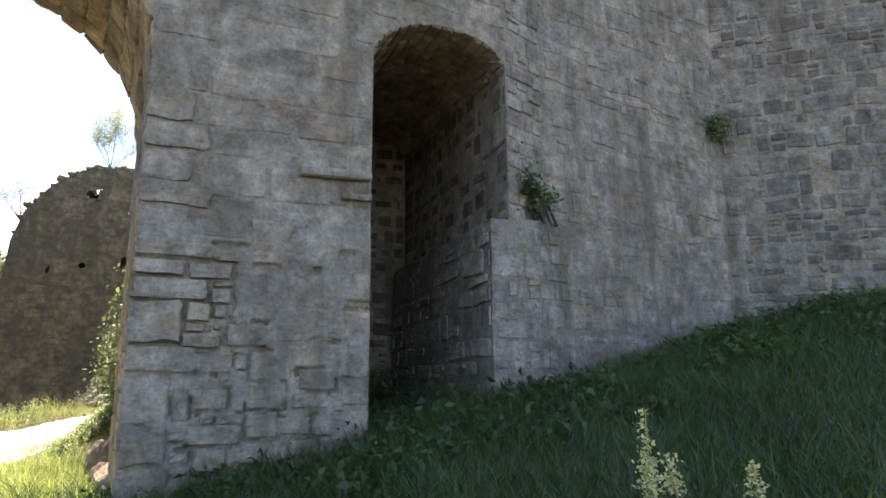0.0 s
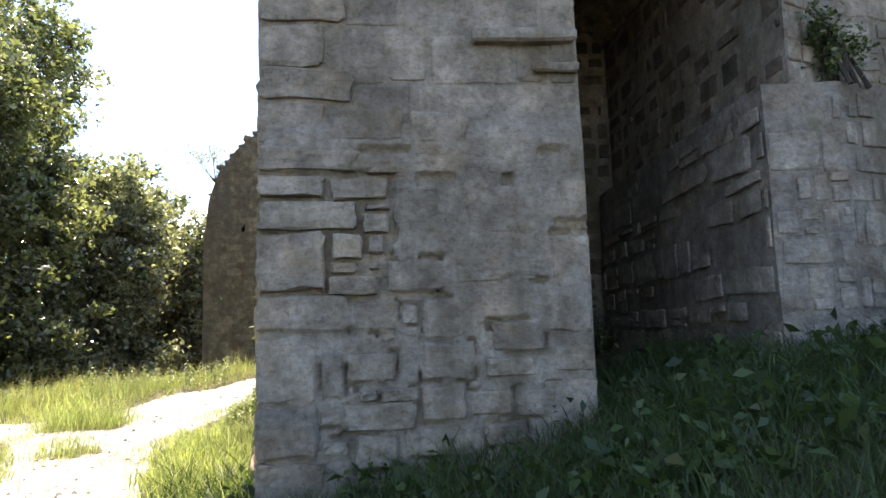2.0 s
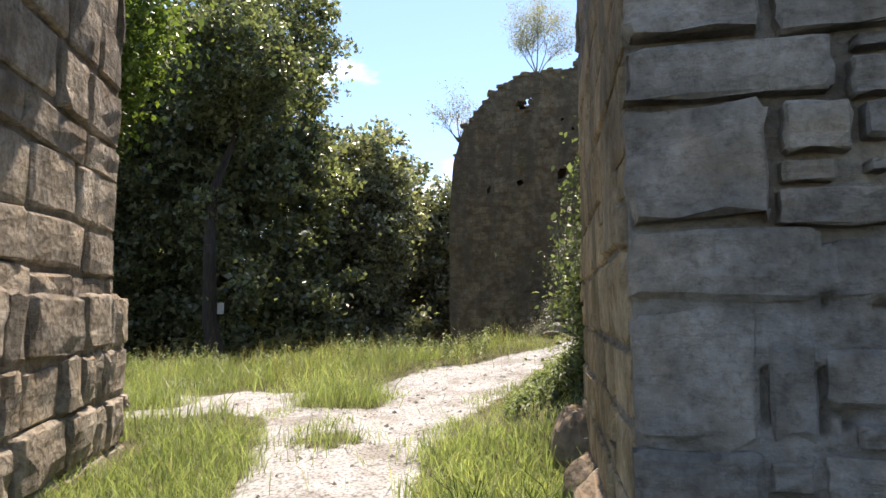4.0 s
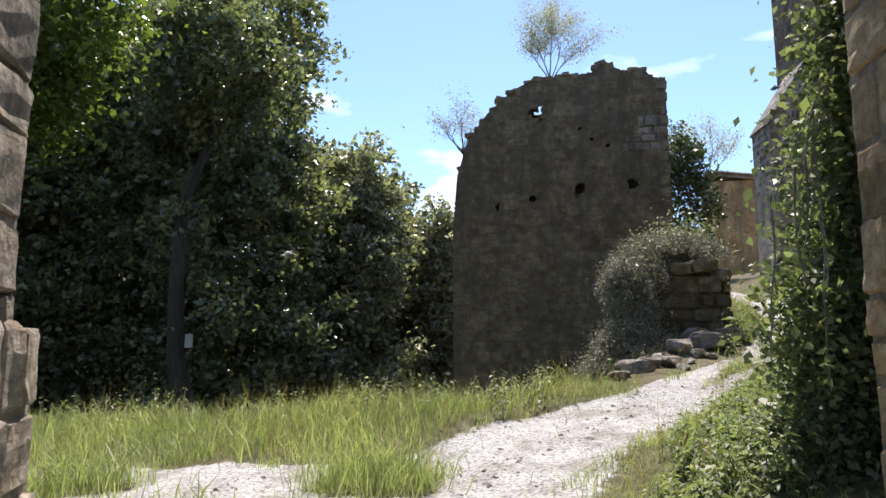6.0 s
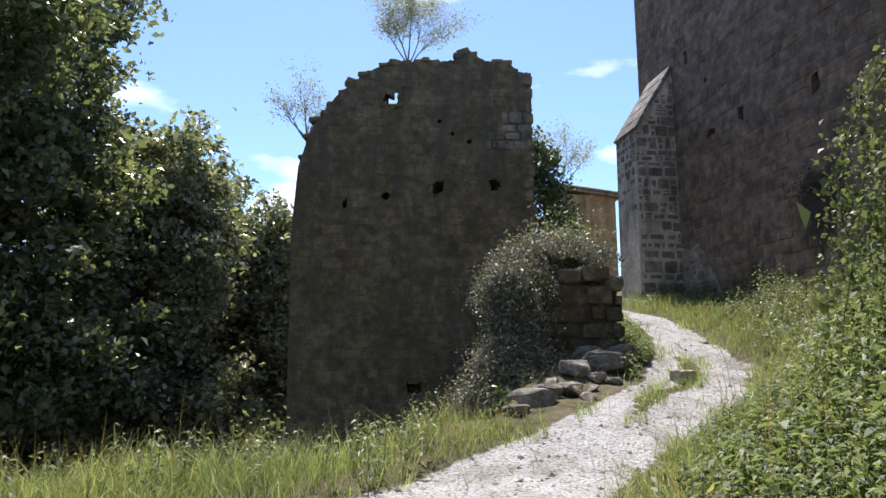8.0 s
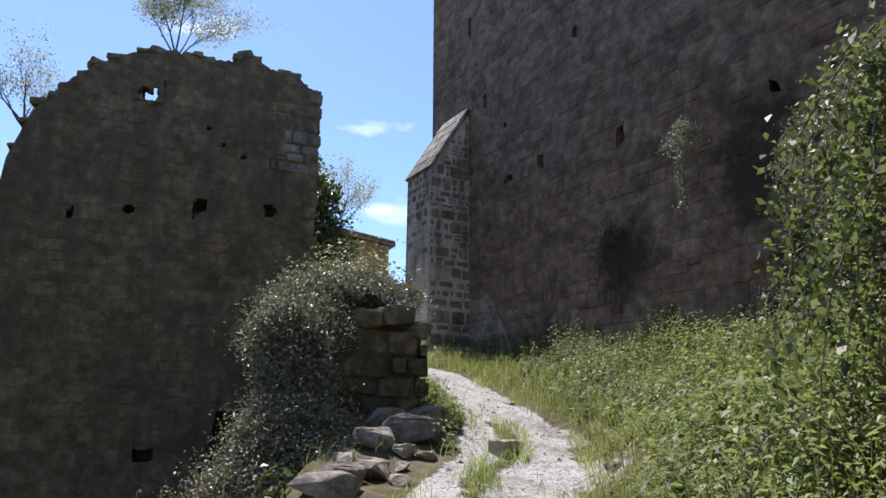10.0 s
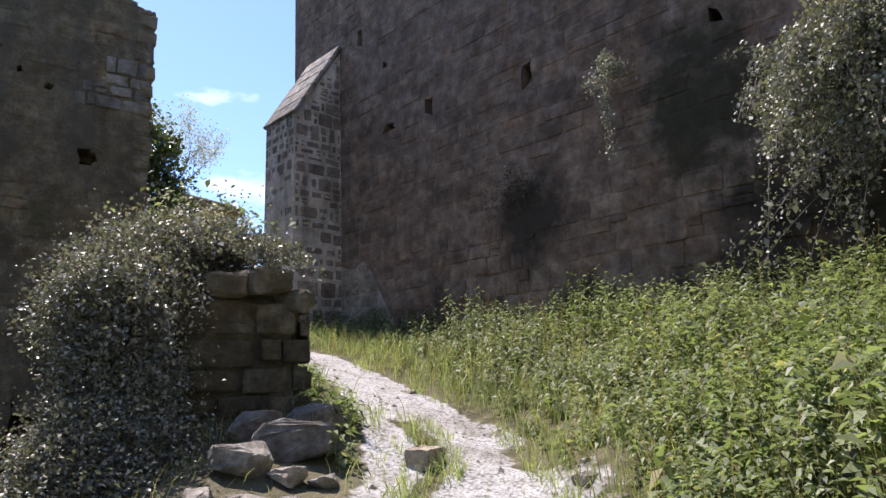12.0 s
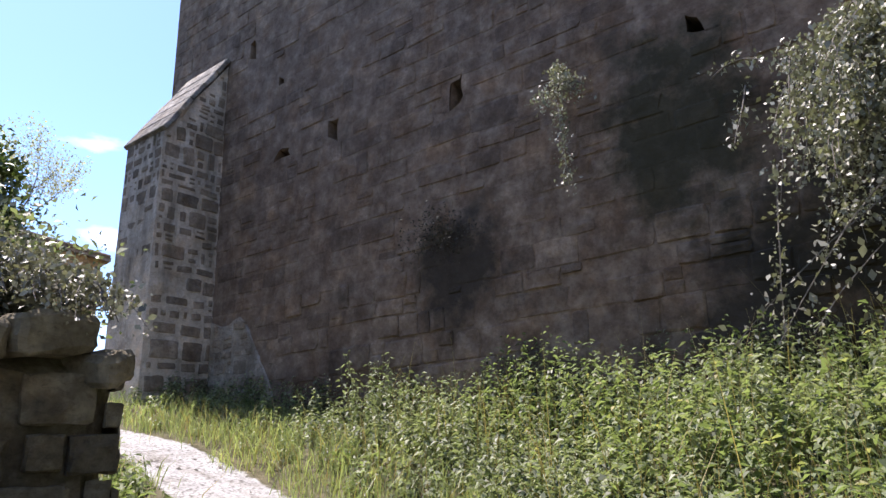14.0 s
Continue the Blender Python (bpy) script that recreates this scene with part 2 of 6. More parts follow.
LEAF_SAPLING = leaf_mat("young_leaf", (0.22, 0.215, 0.18), (0.46, 0.45, 0.4), 0.4, 0.6)
# lighter oak leaf: sun highlights of the edge trees are put into its colour
LEAF_TREE_SUN = leaf_mat("sunlit_oak_leaf", (0.055, 0.062, 0.042), (0.38, 0.385, 0.3), 0.4, 0.36, None, 0.55)
LEAF_LIGHT = leaf_mat("spring_leaf", (0.055, 0.09, 0.022), (0.16, 0.21, 0.06), 0.5)
LEAF_IVY = leaf_mat("ivy_leaf", (0.022, 0.04, 0.014), (0.09, 0.125, 0.045), 0.3, 0.32, None, 0.6)
LEAF_BRAMBLE = leaf_mat("bramble_leaf", (0.075, 0.074, 0.062), (0.38, 0.372, 0.32), 0.12, 0.45, None, 0.4)
LEAF_THICKET = leaf_mat("thicket_leaf", (0.05, 0.068, 0.034), (0.2, 0.235, 0.14), 0.4, 0.48, None, 0.35)
LEAF_WEED = leaf_mat("weed_leaf", (0.065, 0.09, 0.042), (0.23, 0.28, 0.15), 0.42, 0.55, (0.42, 0.38, 0.2))
LEAF_NETTLE = leaf_mat("nettle_leaf", (0.05, 0.068, 0.038), (0.29, 0.325, 0.22), 0.32, 0.5, None, 0.35)
LEAF_DRY_DARK = leaf_mat("dark_dry_leaf", (0.014, 0.014, 0.01), (0.045, 0.043, 0.03), 0.05, 0.8)
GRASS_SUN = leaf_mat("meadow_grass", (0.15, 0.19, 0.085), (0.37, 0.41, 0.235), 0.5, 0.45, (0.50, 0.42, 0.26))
# dark copy of the grass: the bank's shade is put into its colour
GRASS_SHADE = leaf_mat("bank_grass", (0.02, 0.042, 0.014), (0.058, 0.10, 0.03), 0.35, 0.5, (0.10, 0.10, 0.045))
GRASS_DRY = leaf_mat("dry_grass", (0.22, 0.17, 0.08), (0.42, 0.33, 0.17), 0.35, 0.6)
LEAF_PALE = leaf_mat("grey_green_leaf", (0.12, 0.124, 0.095), (0.36, 0.365, 0.305), 0.14, 0.5)
BARK = bark_mat("dark_bark", (0.018, 0.015, 0.012), (0.06, 0.05, 0.04))
TWIG = bark_mat("grey_twig", (0.10, 0.085, 0.07), (0.22, 0.20, 0.17))


# ---- mesh helpers ----
rng = np.random.default_rng(7)


def sheet(name, verts, faces, material, smooth=False):
    me = bpy.data.meshes.new(name)
    me.from_pydata([tuple(v) for v in verts], [], [tuple(f) for f in faces])
    me.materials.append(material)
    if smooth:
        me.polygons.foreach_set("use_smooth", [True] * len(me.polygons))
    me.update()
    return me


def quads_mesh(name, V, material, tri=False):
    """A mesh of separate quads (or triangles) from an (n, 4, 3) or (n, 3, 3) array."""
    n, k, _ = V.shape
    me = bpy.data.meshes.new(name)
    me.vertices.add(n * k)
    me.vertices.foreach_set("co", V.reshape(-1).astype(np.float32))
    me.loops.add(n * k)
    me.loops.foreach_set("vertex_index", np.arange(n * k, dtype=np.int32))
    me.polygons.add(n)
    me.polygons.foreach_set("loop_start", np.arange(0, n * k, k, dtype=np.int32))
    me.update(calc_edges=True)
    me.materials.append(material)
    return me


def child(name, me, parent, label=""):
    o = new(name, me)
    o.parent = parent
    if label:
        o["label"] = label
    return o


def part(name, bm, material, parent, label=""):
    me = bpy.data.meshes.new(name)
    bm.to_mesh(me)
    bm.free()
    me.materials.append(material)
    return child(name, me, parent, label)


def thing(name, label, category, group="", kind="", at=(0, 0, 0)):
    o = new(name)
    o.empty_display_size = 0.2
    o.location = at
    return tagged(o, label, category, group, kind)


def frames_of(normals):
    a = np.cross(normals, np.array([0.31, 0.17, 0.93]))
    a /= np.linalg.norm(a, axis=1, keepdims=True) + 1e-9
    return a, np.cross(normals, a)


def leaves(P, size, up=0.3, spread=0.35, aspect=0.55, droop=0.0):
    """Folded diamond leaves at the points P: an (n, 4, 3) array."""
    n = len(P)
    N = rng.normal(size=(n, 3))
    N[:, 2] += up * 3
    N /= np.linalg.norm(N, axis=1, keepdims=True)
    A, B = frames_of(N)
    th = rng.uniform(0, 6.283, n)[:, None]
    D = A * np.cos(th) + B * np.sin(th)
    D[:, 2] -= droop
    E = np.cross(N, D)
    s = (size * (1 + spread * rng.normal(size=n)).clip(0.4, 1.9))[:, None]
    q = np.empty((n, 4, 3))
    q[:, 0] = P - D * s * 0.5
    q[:, 1] = P + E * s * aspect * 0.5 + N * s * 0.12
    q[:, 2] = P + D * s * 0.5 - N * s * 0.1
    q[:, 3] = P - E * s * aspect * 0.5 + N * s * 0.12
    return q


def plants(P, hts, per, size, droop=0.35, aspect=0.5):
    """Upright leafy plants: thin stems with leaves in pairs that reach outward and nod. Returns leaf and stem quads."""
    n = len(P)
    lean = rng.normal(0, 0.12, (n, 2)) * hts[:, None]
    top = P + np.concatenate([lean, hts[:, None]], 1)
    f = (np.arange(per) + rng.uniform(0, 1, (n, per))) / per * 0.85 + 0.17
    C = P[:, None] + (top - P)[:, None] * f[..., None]
    az = rng.uniform(0, 6.283, (n, 1)) + np.arange(per) * 2.4 + rng.normal(0, 0.4, (n, per))
    tilt = rng.normal(-droop * 0.6, 0.35, (n, per)) + 0.5 * (f - 0.5)
    s = (size * rng.uniform(0.7, 1.35, (n, 1)) * rng.uniform(0.65, 1.2, (n, per)) * (1.25 - 0.5 * f))[..., None]
    D = np.stack([np.cos(az) * np.cos(tilt), np.sin(az) * np.cos(tilt), np.sin(tilt)], -1)
    E = np.stack([-np.sin(az), np.cos(az), rng.normal(0, 0.3, (n, per))], -1)
    U = np.cross(D, E)
    b0 = C + D * s * 0.15
    q = np.stack([b0, b0 + D * s * 0.42 + E * s * aspect * 0.5 + U * s * 0.1, b0 + D * s - np.array([0, 0, 1.0]) * s * 0.22, b0 + D * s * 0.42 - E * s * aspect * 0.5 + U * s * 0.1], 2).reshape(-1, 4, 3)
    w = np.array([0.0035, 0.002, 0])
    st = np.stack([P - w, P + w, top + w * 0.5, top - w * 0.5], 1)
    return q, st


def blades(P, height, width, lean=0.35, hs=0.3):
    """Bent grass blades as two quads each, in one (n, 4, 3) array."""
    n = len(P)
    th = rng.uniform(0, 6.283, n)
    S = np.stack([np.cos(th), np.sin(th), np.zeros(n)], 1)
    h = (height * (1 + hs * rng.normal(size=n)).clip(0.35, 2.0))[:, None]
    dth = rng.uniform(0, 6.283, n)
    L = np.stack([np.cos(dth), np.sin(dth), np.zeros(n)], 1) * (lean * rng.uniform(0.2, 1.4, n))[:, None] * h
    Z = np.array([0, 0, 1.0])
    w = width * rng.uniform(0.6, 1.3, n)[:, None]
    m = P + L * 0.35 + Z * h * 0.6
    tip = P + L + Z * h * 0.97
    q1 = np.stack([P - S * w * 0.5, P + S * w * 0.5, m + S * w * 0.42, m - S * w * 0.42], 1)
    q2 = np.stack([m - S * w * 0.42, m + S * w * 0.42, tip + S * w * 0.08, tip - S * w * 0.08], 1)
    return np.concatenate([q1, q2])


def tube(bm, pts, radii, sides=7):
    rings = []
    for i, (p, r) in enumerate(zip(pts, radii)):
        p = Vector(p)
        d = (Vector(pts[min(i + 1, len(pts) - 1)]) - Vector(pts[max(i - 1, 0)])).normalized()
        a = d.orthogonal().normalized()
        b = d.cross(a)
        rings.append([bm.verts.new(p + (a * math.cos(k * 6.2832 / sides) + b * math.sin(k * 6.2832 / sides)) * r) for k in range(sides)])
    for r0, r1 in zip(rings, rings[1:]):
        for k in range(sides):
            bm.faces.new((r0[k], r0[(k + 1) % sides], r1[(k + 1) % sides], r1[k]))
    bm.faces.new(rings[-1])


# ---- ground ----
def smooth(a, b, v):
    s = np.clip((np.asarray(v, float) - a) / (b - a), 0, 1)
    return s * s * (3 - 2 * s)


def path_x(y):
    return np.interp(y, [-20, 0, 4, 6.4, 8, 9, 10.5, 12, 13, 13.7, 14.7, 15.3, 16, 17, 18.3, 20, 22, 30], [-3.5, -2.2, -2.0, -1.9, -2.2, -2.55, -2.85, -2.4, -1.85, -1.2, -0.05, 0.35, 0.9, 1.38, 1.72, 1.8, 1.55, 1.0])


def path_half(y):
    return np.interp(y, [0, 7, 9, 10.5, 12, 13, 14, 15.3, 16, 17, 18.3, 20], [0.7, 0.65, 0.8, 1.2, 1.05, 1.0, 0.95, 0.8, 0.72, 0.6, 0.48, 0.45])


def path_z(y):
    return np.interp(y, [-30, -5, 0, 4, 6.4, 8, 10, 12, 13.7, 15, 16, 17.5, 20, 23, 30, 60], [-0.2, 0.35, 0.48, 0.58, 0.66, 0.72, 0.88, 1.04, 1.28, 1.58, 1.75, 2.15, 2.65, 3.1, 3.9, 5])


def height(x, y):
    x, y = np.asarray(x, float), np.asarray(y, float)
    y = np.where((x > 1.7) & (x < 3.7) & (y > 7.0) & (y < 10.8), 7.0, y)
    z = path_z(y)
    front = 1 - smooth(8.5, 10.0, y)
    edge = np.clip(x + 0.95, 0, 9)
    z = z + front * edge * 0.245 * (0.25 + 0.75 * smooth(-1.5, 5.5, y))
    e2 = np.clip(x - path_x(y) - path_half(y), 0, 5.5)
    z = z + (1 - front) * ((0.36 - 0.27 * smooth(15, 20, y)) * e2 + 0.08 * smooth(0, 0.7, e2))
    cy = 13.1 + 1.3 * smooth(-3.2, -1.6, x) + 0.05 * np.clip(x + 3, -20, 0)
    back = 0.45 * smooth(15.8, 17.2, y)
    d = np.clip(y - cy, 0, 14) * (1 - smooth(-1.7, -0.8, x - back))
    z = z - 0.5 * d * smooth(0, 1.5, d)
    left = np.clip(-x - 3.4, 0, 40)
    z = z - 0.06 * left * smooth(8, 11, y)
    far = smooth(30, 90, np.hypot(x, y - 10))
    z = z * (1 - far) - 1.5 * far
    return z + 0.05 * np.sin(x * 1.7 + y * 0.6) * np.cos(y * 1.3 - x * 0.4) * 0.6 + 0.02 * np.sin(x * 5.1 + 1.7 * y)


def path_mask(x, y):
    d = np.abs(x - path_x(y)) / path_half(y)
    a = 1 - smooth(0.55, 1.15, d)
    b = (1 - smooth(0.4, 0.95, np.abs(y - (11.0 - 0.03 * (x + 2.6))))) * (x < -2.4) * (x > -9)
    tuft = 0.8 * np.exp(-(((x + 2.8) / 0.4) ** 2 + ((y - 9.5) / 0.42) ** 2)) + 0.95 * np.exp(-(((x + 3.35) / 0.55) ** 2 + ((y - 11.2) / 0.5) ** 2) ** 2) + 0.8 * np.exp(-(((x + 5.9) / 0.7) ** 2 + ((y - 11.1) / 0.35) ** 2) ** 2)
    mid = 0.8 * np.exp(-(((x - path_x(y) + 0.12 + 0.1 * np.sin(y * 3)) / 0.17) ** 2)) * smooth(14.2, 15.2, y) * (1 - smooth(16.8, 17.4, y))
    spur = 0.9 * np.exp(-(((x - 1.2) / 0.34) ** 2 + ((y - 15.3) / 0.55) ** 2)) + 0.8 * np.exp(-(((x - 1.75) / 0.22) ** 2 + ((y - 16.5) / 0.5) ** 2)) + 0.75 * np.exp(-(((x - 0.35) / 0.22) ** 2 + ((y - 15.7) / 0.4) ** 2))
    return np.clip(np.maximum(np.maximum(a, b), spur) - tuft - mid, 0, 1)


def lines(lo, hi, step, far):
    core = np.arange(lo, hi + step / 2, step)
    out = step * 1.35 ** np.arange(1, 40)
    out = np.cumsum(out)
    out = out[out < far]
    return np.concatenate([lo - out[::-1], core, hi + out])


gx, gy = lines(-8, 7, 0.12, 420), lines(-2, 24, 0.12, 420)
GX, GY = np.meshgrid(gx, gy)
GZ = height(GX, GY)
nx, ny = len(gx), len(gy)
idx = np.arange(nx * ny).reshape(ny, nx)
gfaces = np.stack([idx[:-1, :-1], idx[:-1, 1:], idx[1:, 1:], idx[1:, :-1]], -1).reshape(-1, 4)
gme = sheet("ground", np.stack([GX, GY, GZ], -1).reshape(-1, 3).tolist(), gfaces.tolist(), GROUND, True)
attr = gme.attributes.new("path", "FLOAT", "POINT")
attr.data.foreach_set("value", path_mask(GX, GY).reshape(-1).astype(np.float32))
tagged(new("ground", gme), "grassy earth slope with a pale gravel footpath climbing through it", "ground", kind="structure")

# ---- walls ----
GATE_Y, GATE_B, TOP = 6.4, 9.3, 9.5


class Faces:
    """Collects polygons with welded corners."""
    def __init__(self):
        self.v, self.f, self.k = [], [], {}

    def p(self, co):
        key = tuple(round(c, 4) for c in co)
        if key not in self.k:
            self.k[key] = len(self.v)
            self.v.append(key)
        return self.k[key]

    def quad(self, *cos):
        ids = [self.p(c) for c in cos]
        if len(set(ids)) > 2:
            self.f.append(tuple(dict.fromkeys(ids)))

    def wall(self, a, b, z0, z1):
        self.quad((*a, z0), (*b, z0), (*b, z1), (*a, z1))


def arch(x0, x1, spring0, spring1, rise, n=18):
    """Points of an arch from its right foot to its left."""
    out = []
    for i in range(n + 1):
        s = i / n
        a = math.pi * s
        cx, hw = (x0 + x1) / 2, abs(x1 - x0) / 2
        out.append((cx + hw * math.cos(a), spring1 + (spring0 - spring1) * s + rise * math.sin(a)))
    return out


gate = Faces()
B0 = -0.4
LF, LB = -3.6, -4.85        # left jamb, front and back
fa, ba = arch(LF, -0.37, 5.0, 5.0, 1.95), arch(LB, -0.62, 5.0, 5.0, 1.95)
for y, pts, s in ((GATE_Y, fa, 1), (GATE_B, ba, -1)):
    for (x0, z0), (x1, z1) in zip(pts, pts[1:]):
        gate.quad((x1, y, z1), (x0, y, z0), (x0, y, TOP), (x1, y, TOP))
for i in range(len(fa) - 1):
    gate.quad((fa[i][0], GATE_Y, fa[i][1]), (fa[i + 1][0], GATE_Y, fa[i + 1][1]), (ba[i + 1][0], GATE_B, ba[i + 1][1]), (ba[i][0], GATE_B, ba[i][1]))
gate.wall((-0.37, GATE_Y), (-0.62, GATE_B), B0, 5.0)
gate.wall((LF, GATE_Y), (LB, GATE_B), B0, 5.0)
gate.wall((-9.5, GATE_Y), (LF, GATE_Y), B0, 5.0)
gate.wall((-9.5, GATE_Y), (LF, GATE_Y), 5.0, TOP)
gate.wall((-9.5, GATE_B), (LB, GATE_B), B0, TOP)
gate.wall((-9.5, GATE_Y), (-9.5, GATE_B), B0, TOP)
gate.wall((-0.37, GATE_Y), (1.78, GATE_Y), B0, TOP)
na = arch(1.78, 3.47, 5.38, 5.6, 0.45)
for (x0, z0), (x1, z1) in zip(na, na[1:]):
    y0, y1 = GATE_Y + 0.12 * (x0 - 1.78), GATE_Y + 0.12 * (x1 - 1.78)
    gate.quad((x1, y1, z1), (x0, y0, z0), (x0, y0, TOP), (x1, y1, TOP))
    gate.quad((x0, y0, z0), (x1, y1, z1), (x1 + 0.05, 10.7, z1 + 0.25), (x0 + 0.12, 10.7, z0 + 0.25))
gate.wall((1.78, GATE_Y), (1.83, 10.7), B0, 5.63)
gate.wall((1.83, 10.7), (3.59, 10.7), B0, 6.4)
gate.wall((3.59, 10.7), (3.47, GATE_Y + 0.12 * 1.69), B0, 5.85)
gate.wall((3.47, GATE_Y + 0.12 * 1.69), (4.1, 6.88), B0, TOP)
gate.wall((4.1, 6.88), (7.7, 7.55), B0, TOP)
gate.wall((7.7, 7.55), (11.5, 4.6), B0, TOP)
gate.wall((11.5, 4.6), (13.5, 10.5), B0, TOP)
gate.wall((-0.62, GATE_B), (2.5, 10.9), B0, TOP)
gate.wall((2.5, 10.9), (13.5, 10.9), B0, TOP)
gate.quad((-9.5, GATE_Y, TOP), (1.78, GATE_Y, TOP), (2.5, 10.9, TOP), (-0.6, GATE_B, TOP), (-9.5, GATE_B, TOP))
gate.quad((1.78, GATE_Y, TOP), (4.1, 6.88, TOP), (7.7, 7.55, TOP), (11.5, 4.6, TOP), (13.5, 10.5, TOP), (13.5, 10.9, TOP), (2.5, 10.9, TOP))
wall_gate = tagged(new("wall_gate", sheet("wall_gate", gate.v, gate.f, STONE_MORTAR)), "weathered grey stone gate wall with a round archway and a deep niche", "wall", kind="structure")



# ---- masonry ----
def stone_variant(seed, flat=False):
    """A worn block: front grid of 36 corners, rounded chipped edge, open back. x across, z up, front towards -y, unit size."""
    r = np.random.default_rng(seed)
    t = np.array([-0.5, -0.43, -0.16, 0.16, 0.43, 0.5])
    tilt_x, tilt_z = r.normal(0, 0.14), r.normal(0, 0.14)
    v = []
    for j in range(6):
        for i in range(6):
            ri, rj = i in (0, 5), j in (0, 5)
            x, z = t[i] + r.normal(0, 0.014), t[j] + r.normal(0, 0.018)
            if ri and rj:
                x, z = x * 0.93, z * 0.9
            elif ri:
                x *= 1 - abs(r.normal(0, 0.03))
            elif rj:
                z *= 1 - abs(r.normal(0, 0.05))
            d = (0.25 + r.uniform(0, 0.4)) if ri or rj else 1 + r.normal(0, 0.16) + tilt_x * x * 2 + tilt_z * z * 2
            if (i in (1, 4) or j in (1, 4)) and not (ri or rj):
                d *= r.uniform(0.72, 1.0)
            if flat:
                x, z = x + (ri or rj) * r.normal(0, 0.012), z + (ri or rj) * r.normal(0, 0.028)
                d = (0.72 + r.uniform(0, 0.2)) if ri or rj else 1 + r.normal(0, 0.05) + (tilt_x * x + tilt_z * z) * 0.6
            v.append((x, -d, z))
    ring = [0, 1, 2, 3, 4, 5, 11, 17, 23, 29, 35, 34, 33, 32, 31, 30, 24, 18, 12, 6]
    v += [(v[k][0] * 1.02, 0.6, v[k][2] * 1.02) for k in ring]
    f = [(6 * j + i, 6 * j + i + 1, 6 * j + i + 7, 6 * j + i + 6) for j in range(5) for i in range(5)]
    f += [(ring[(k + 1) % 20], ring[k], 36 + k, 36 + (k + 1) % 20) for k in range(20)]
    return np.array(v), f


VARIANTS = [stone_variant(40 + k, k > 11) for k in range(24)]
variant_meshes = {}


def variant_mesh(k, material):
    key = (k, material.name)
    if key not in variant_meshes:
        v, f = VARIANTS[k]
        variant_meshes[key] = sheet("stone", v.tolist(), f, material)
    return variant_meshes[key]


def lay(width, height, course, length, seed, wild=0.2):
    """Stones (u, v, w, h) of an uneven wall face, in courses, some of them split or broken."""
    r = random.Random(seed)
    out, v = [], 0.0
    while v < height:
        h = course * r.uniform(1 - wild, 1 + wild)
        u = -r.uniform(0, length)
        while u < width:
            w = length * r.choice((0.45, 0.7, 0.9, 1.1, 1.5)) * r.uniform(0.85, 1.15)
            a, b = max(u, 0.0), min(u + w, width)
            if b - a > 0.07:
                if w < length * 0.8 and r.random() < wild:
                    s = r.uniform(0.35, 0.65)
                    out += [((a + b) / 2, v + h * s / 2, b - a, h * s), ((a + b) / 2, v + h * (1 + s) / 2, b - a, h * (1 - s))]
                else:
                    dv = r.uniform(-0.06, 0.06) * h
                    out.append(((a + b) / 2, v + h / 2 + dv, b - a, h))
            u += w
        v += h
    return out


def face_frame(a, b):
    """For a wall face from plan point a to b (outside on its right hand): origin, along, outward."""
    a, b = Vector((*a, 0)), Vector((*b, 0))
    u = (b - a).normalized()
    return a, u, Vector((u.y, -u.x, 0)), (b - a).length


def stones_on(parent, a, b, z0, z1, course, length, seed, material, proud=(0.012, 0.04), gap=0.014, keep=None, single=None, wild=0.2, skip=0.0, tilt=0.6):
    """Lays stones on a wall face; those that single(u, z) picks are objects of their own, the rest one joined mesh."""
    r = random.Random(seed + 1)
    o, u, n, width = face_frame(a, b)
    joined = []
    for uc, vc, w, h in lay(width, z1 - z0, course, length, seed, wild):
        z = z0 + vc
        if r.random() < skip or (keep and not keep(uc, z, w, h)):
            continue
        g = gap * r.uniform(0.5, 1.7)
        d = r.uniform(*proud)
        rot = Matrix.Rotation(radians(r.uniform(-tilt, tilt)), 4, "Y")
        if tilt > 2:
            w, h = w * r.uniform(0.78, 1.04), h * r.uniform(0.72, 1.06)
        m = Matrix(((u.x, -n.x, 0, 0), (u.y, -n.y, 0, 0), (0, 0, 1, 0), (0, 0, 0, 1)))
        m = Matrix.Translation(o + u * uc + Vector((0, 0, z))) @ m @ rot @ Matrix.Diagonal((max(w - g, 0.04), d, max(h - g, 0.03), 1))
        k = r.randrange(12)
        if single and single(uc, z):
            s = new("stone", variant_mesh(k, material))
            s.parent = parent
            s.matrix_basis = m
        else:
            joined.append((m, k))
    if joined:
        V, F, c = [], [], 0
        for m, k in joined:
            v, f = VARIANTS[k]
            mm = np.array(m)
            V.append(v @ mm[:3, :3].T + mm[:3, 3])
            F += [tuple(c + i for i in q) for q in f]
            c += len(v)
        return np.concatenate(V), F
    return None


def join_masonry(name, parent, chunks, material):
    V, F, c = [], [], 0
    for ch in chunks:
        if ch is None:
            continue
        V.append(ch[0])
        F += [tuple(i + c for i in q) for q in ch[1]]
        c += len(ch[0])
    if V:
        tagged(child(name, sheet(name, np.concatenate(V).tolist(), F, material), parent), kind="stuff")


def island_twin(mat, name):
    """The same stone, toned piece by piece inside one joined mesh."""
    m = mat.copy()
    m.name = name
    nt = m.node_tree
    for nd in list(nt.nodes):
        if nd.bl_idname == "ShaderNodeObjectInfo":
            g = nt.nodes.new("ShaderNodeNewGeometry")
            for lk in list(nd.outputs["Random"].links):
                nt.links.new(g.outputs["Random Per Island"], lk.to_socket)
    return m


OCHRE_J = island_twin(STONE_OCHRE, "ochre_ashlar_joined")
PIER_J, RUBBLE_J, WARM_J = island_twin(STONE_PIER, "grey_ashlar_joined"), island_twin(STONE_RUBBLE, "pale_rubble_joined"), island_twin(STONE_WARM, "warm_rubble_joined")


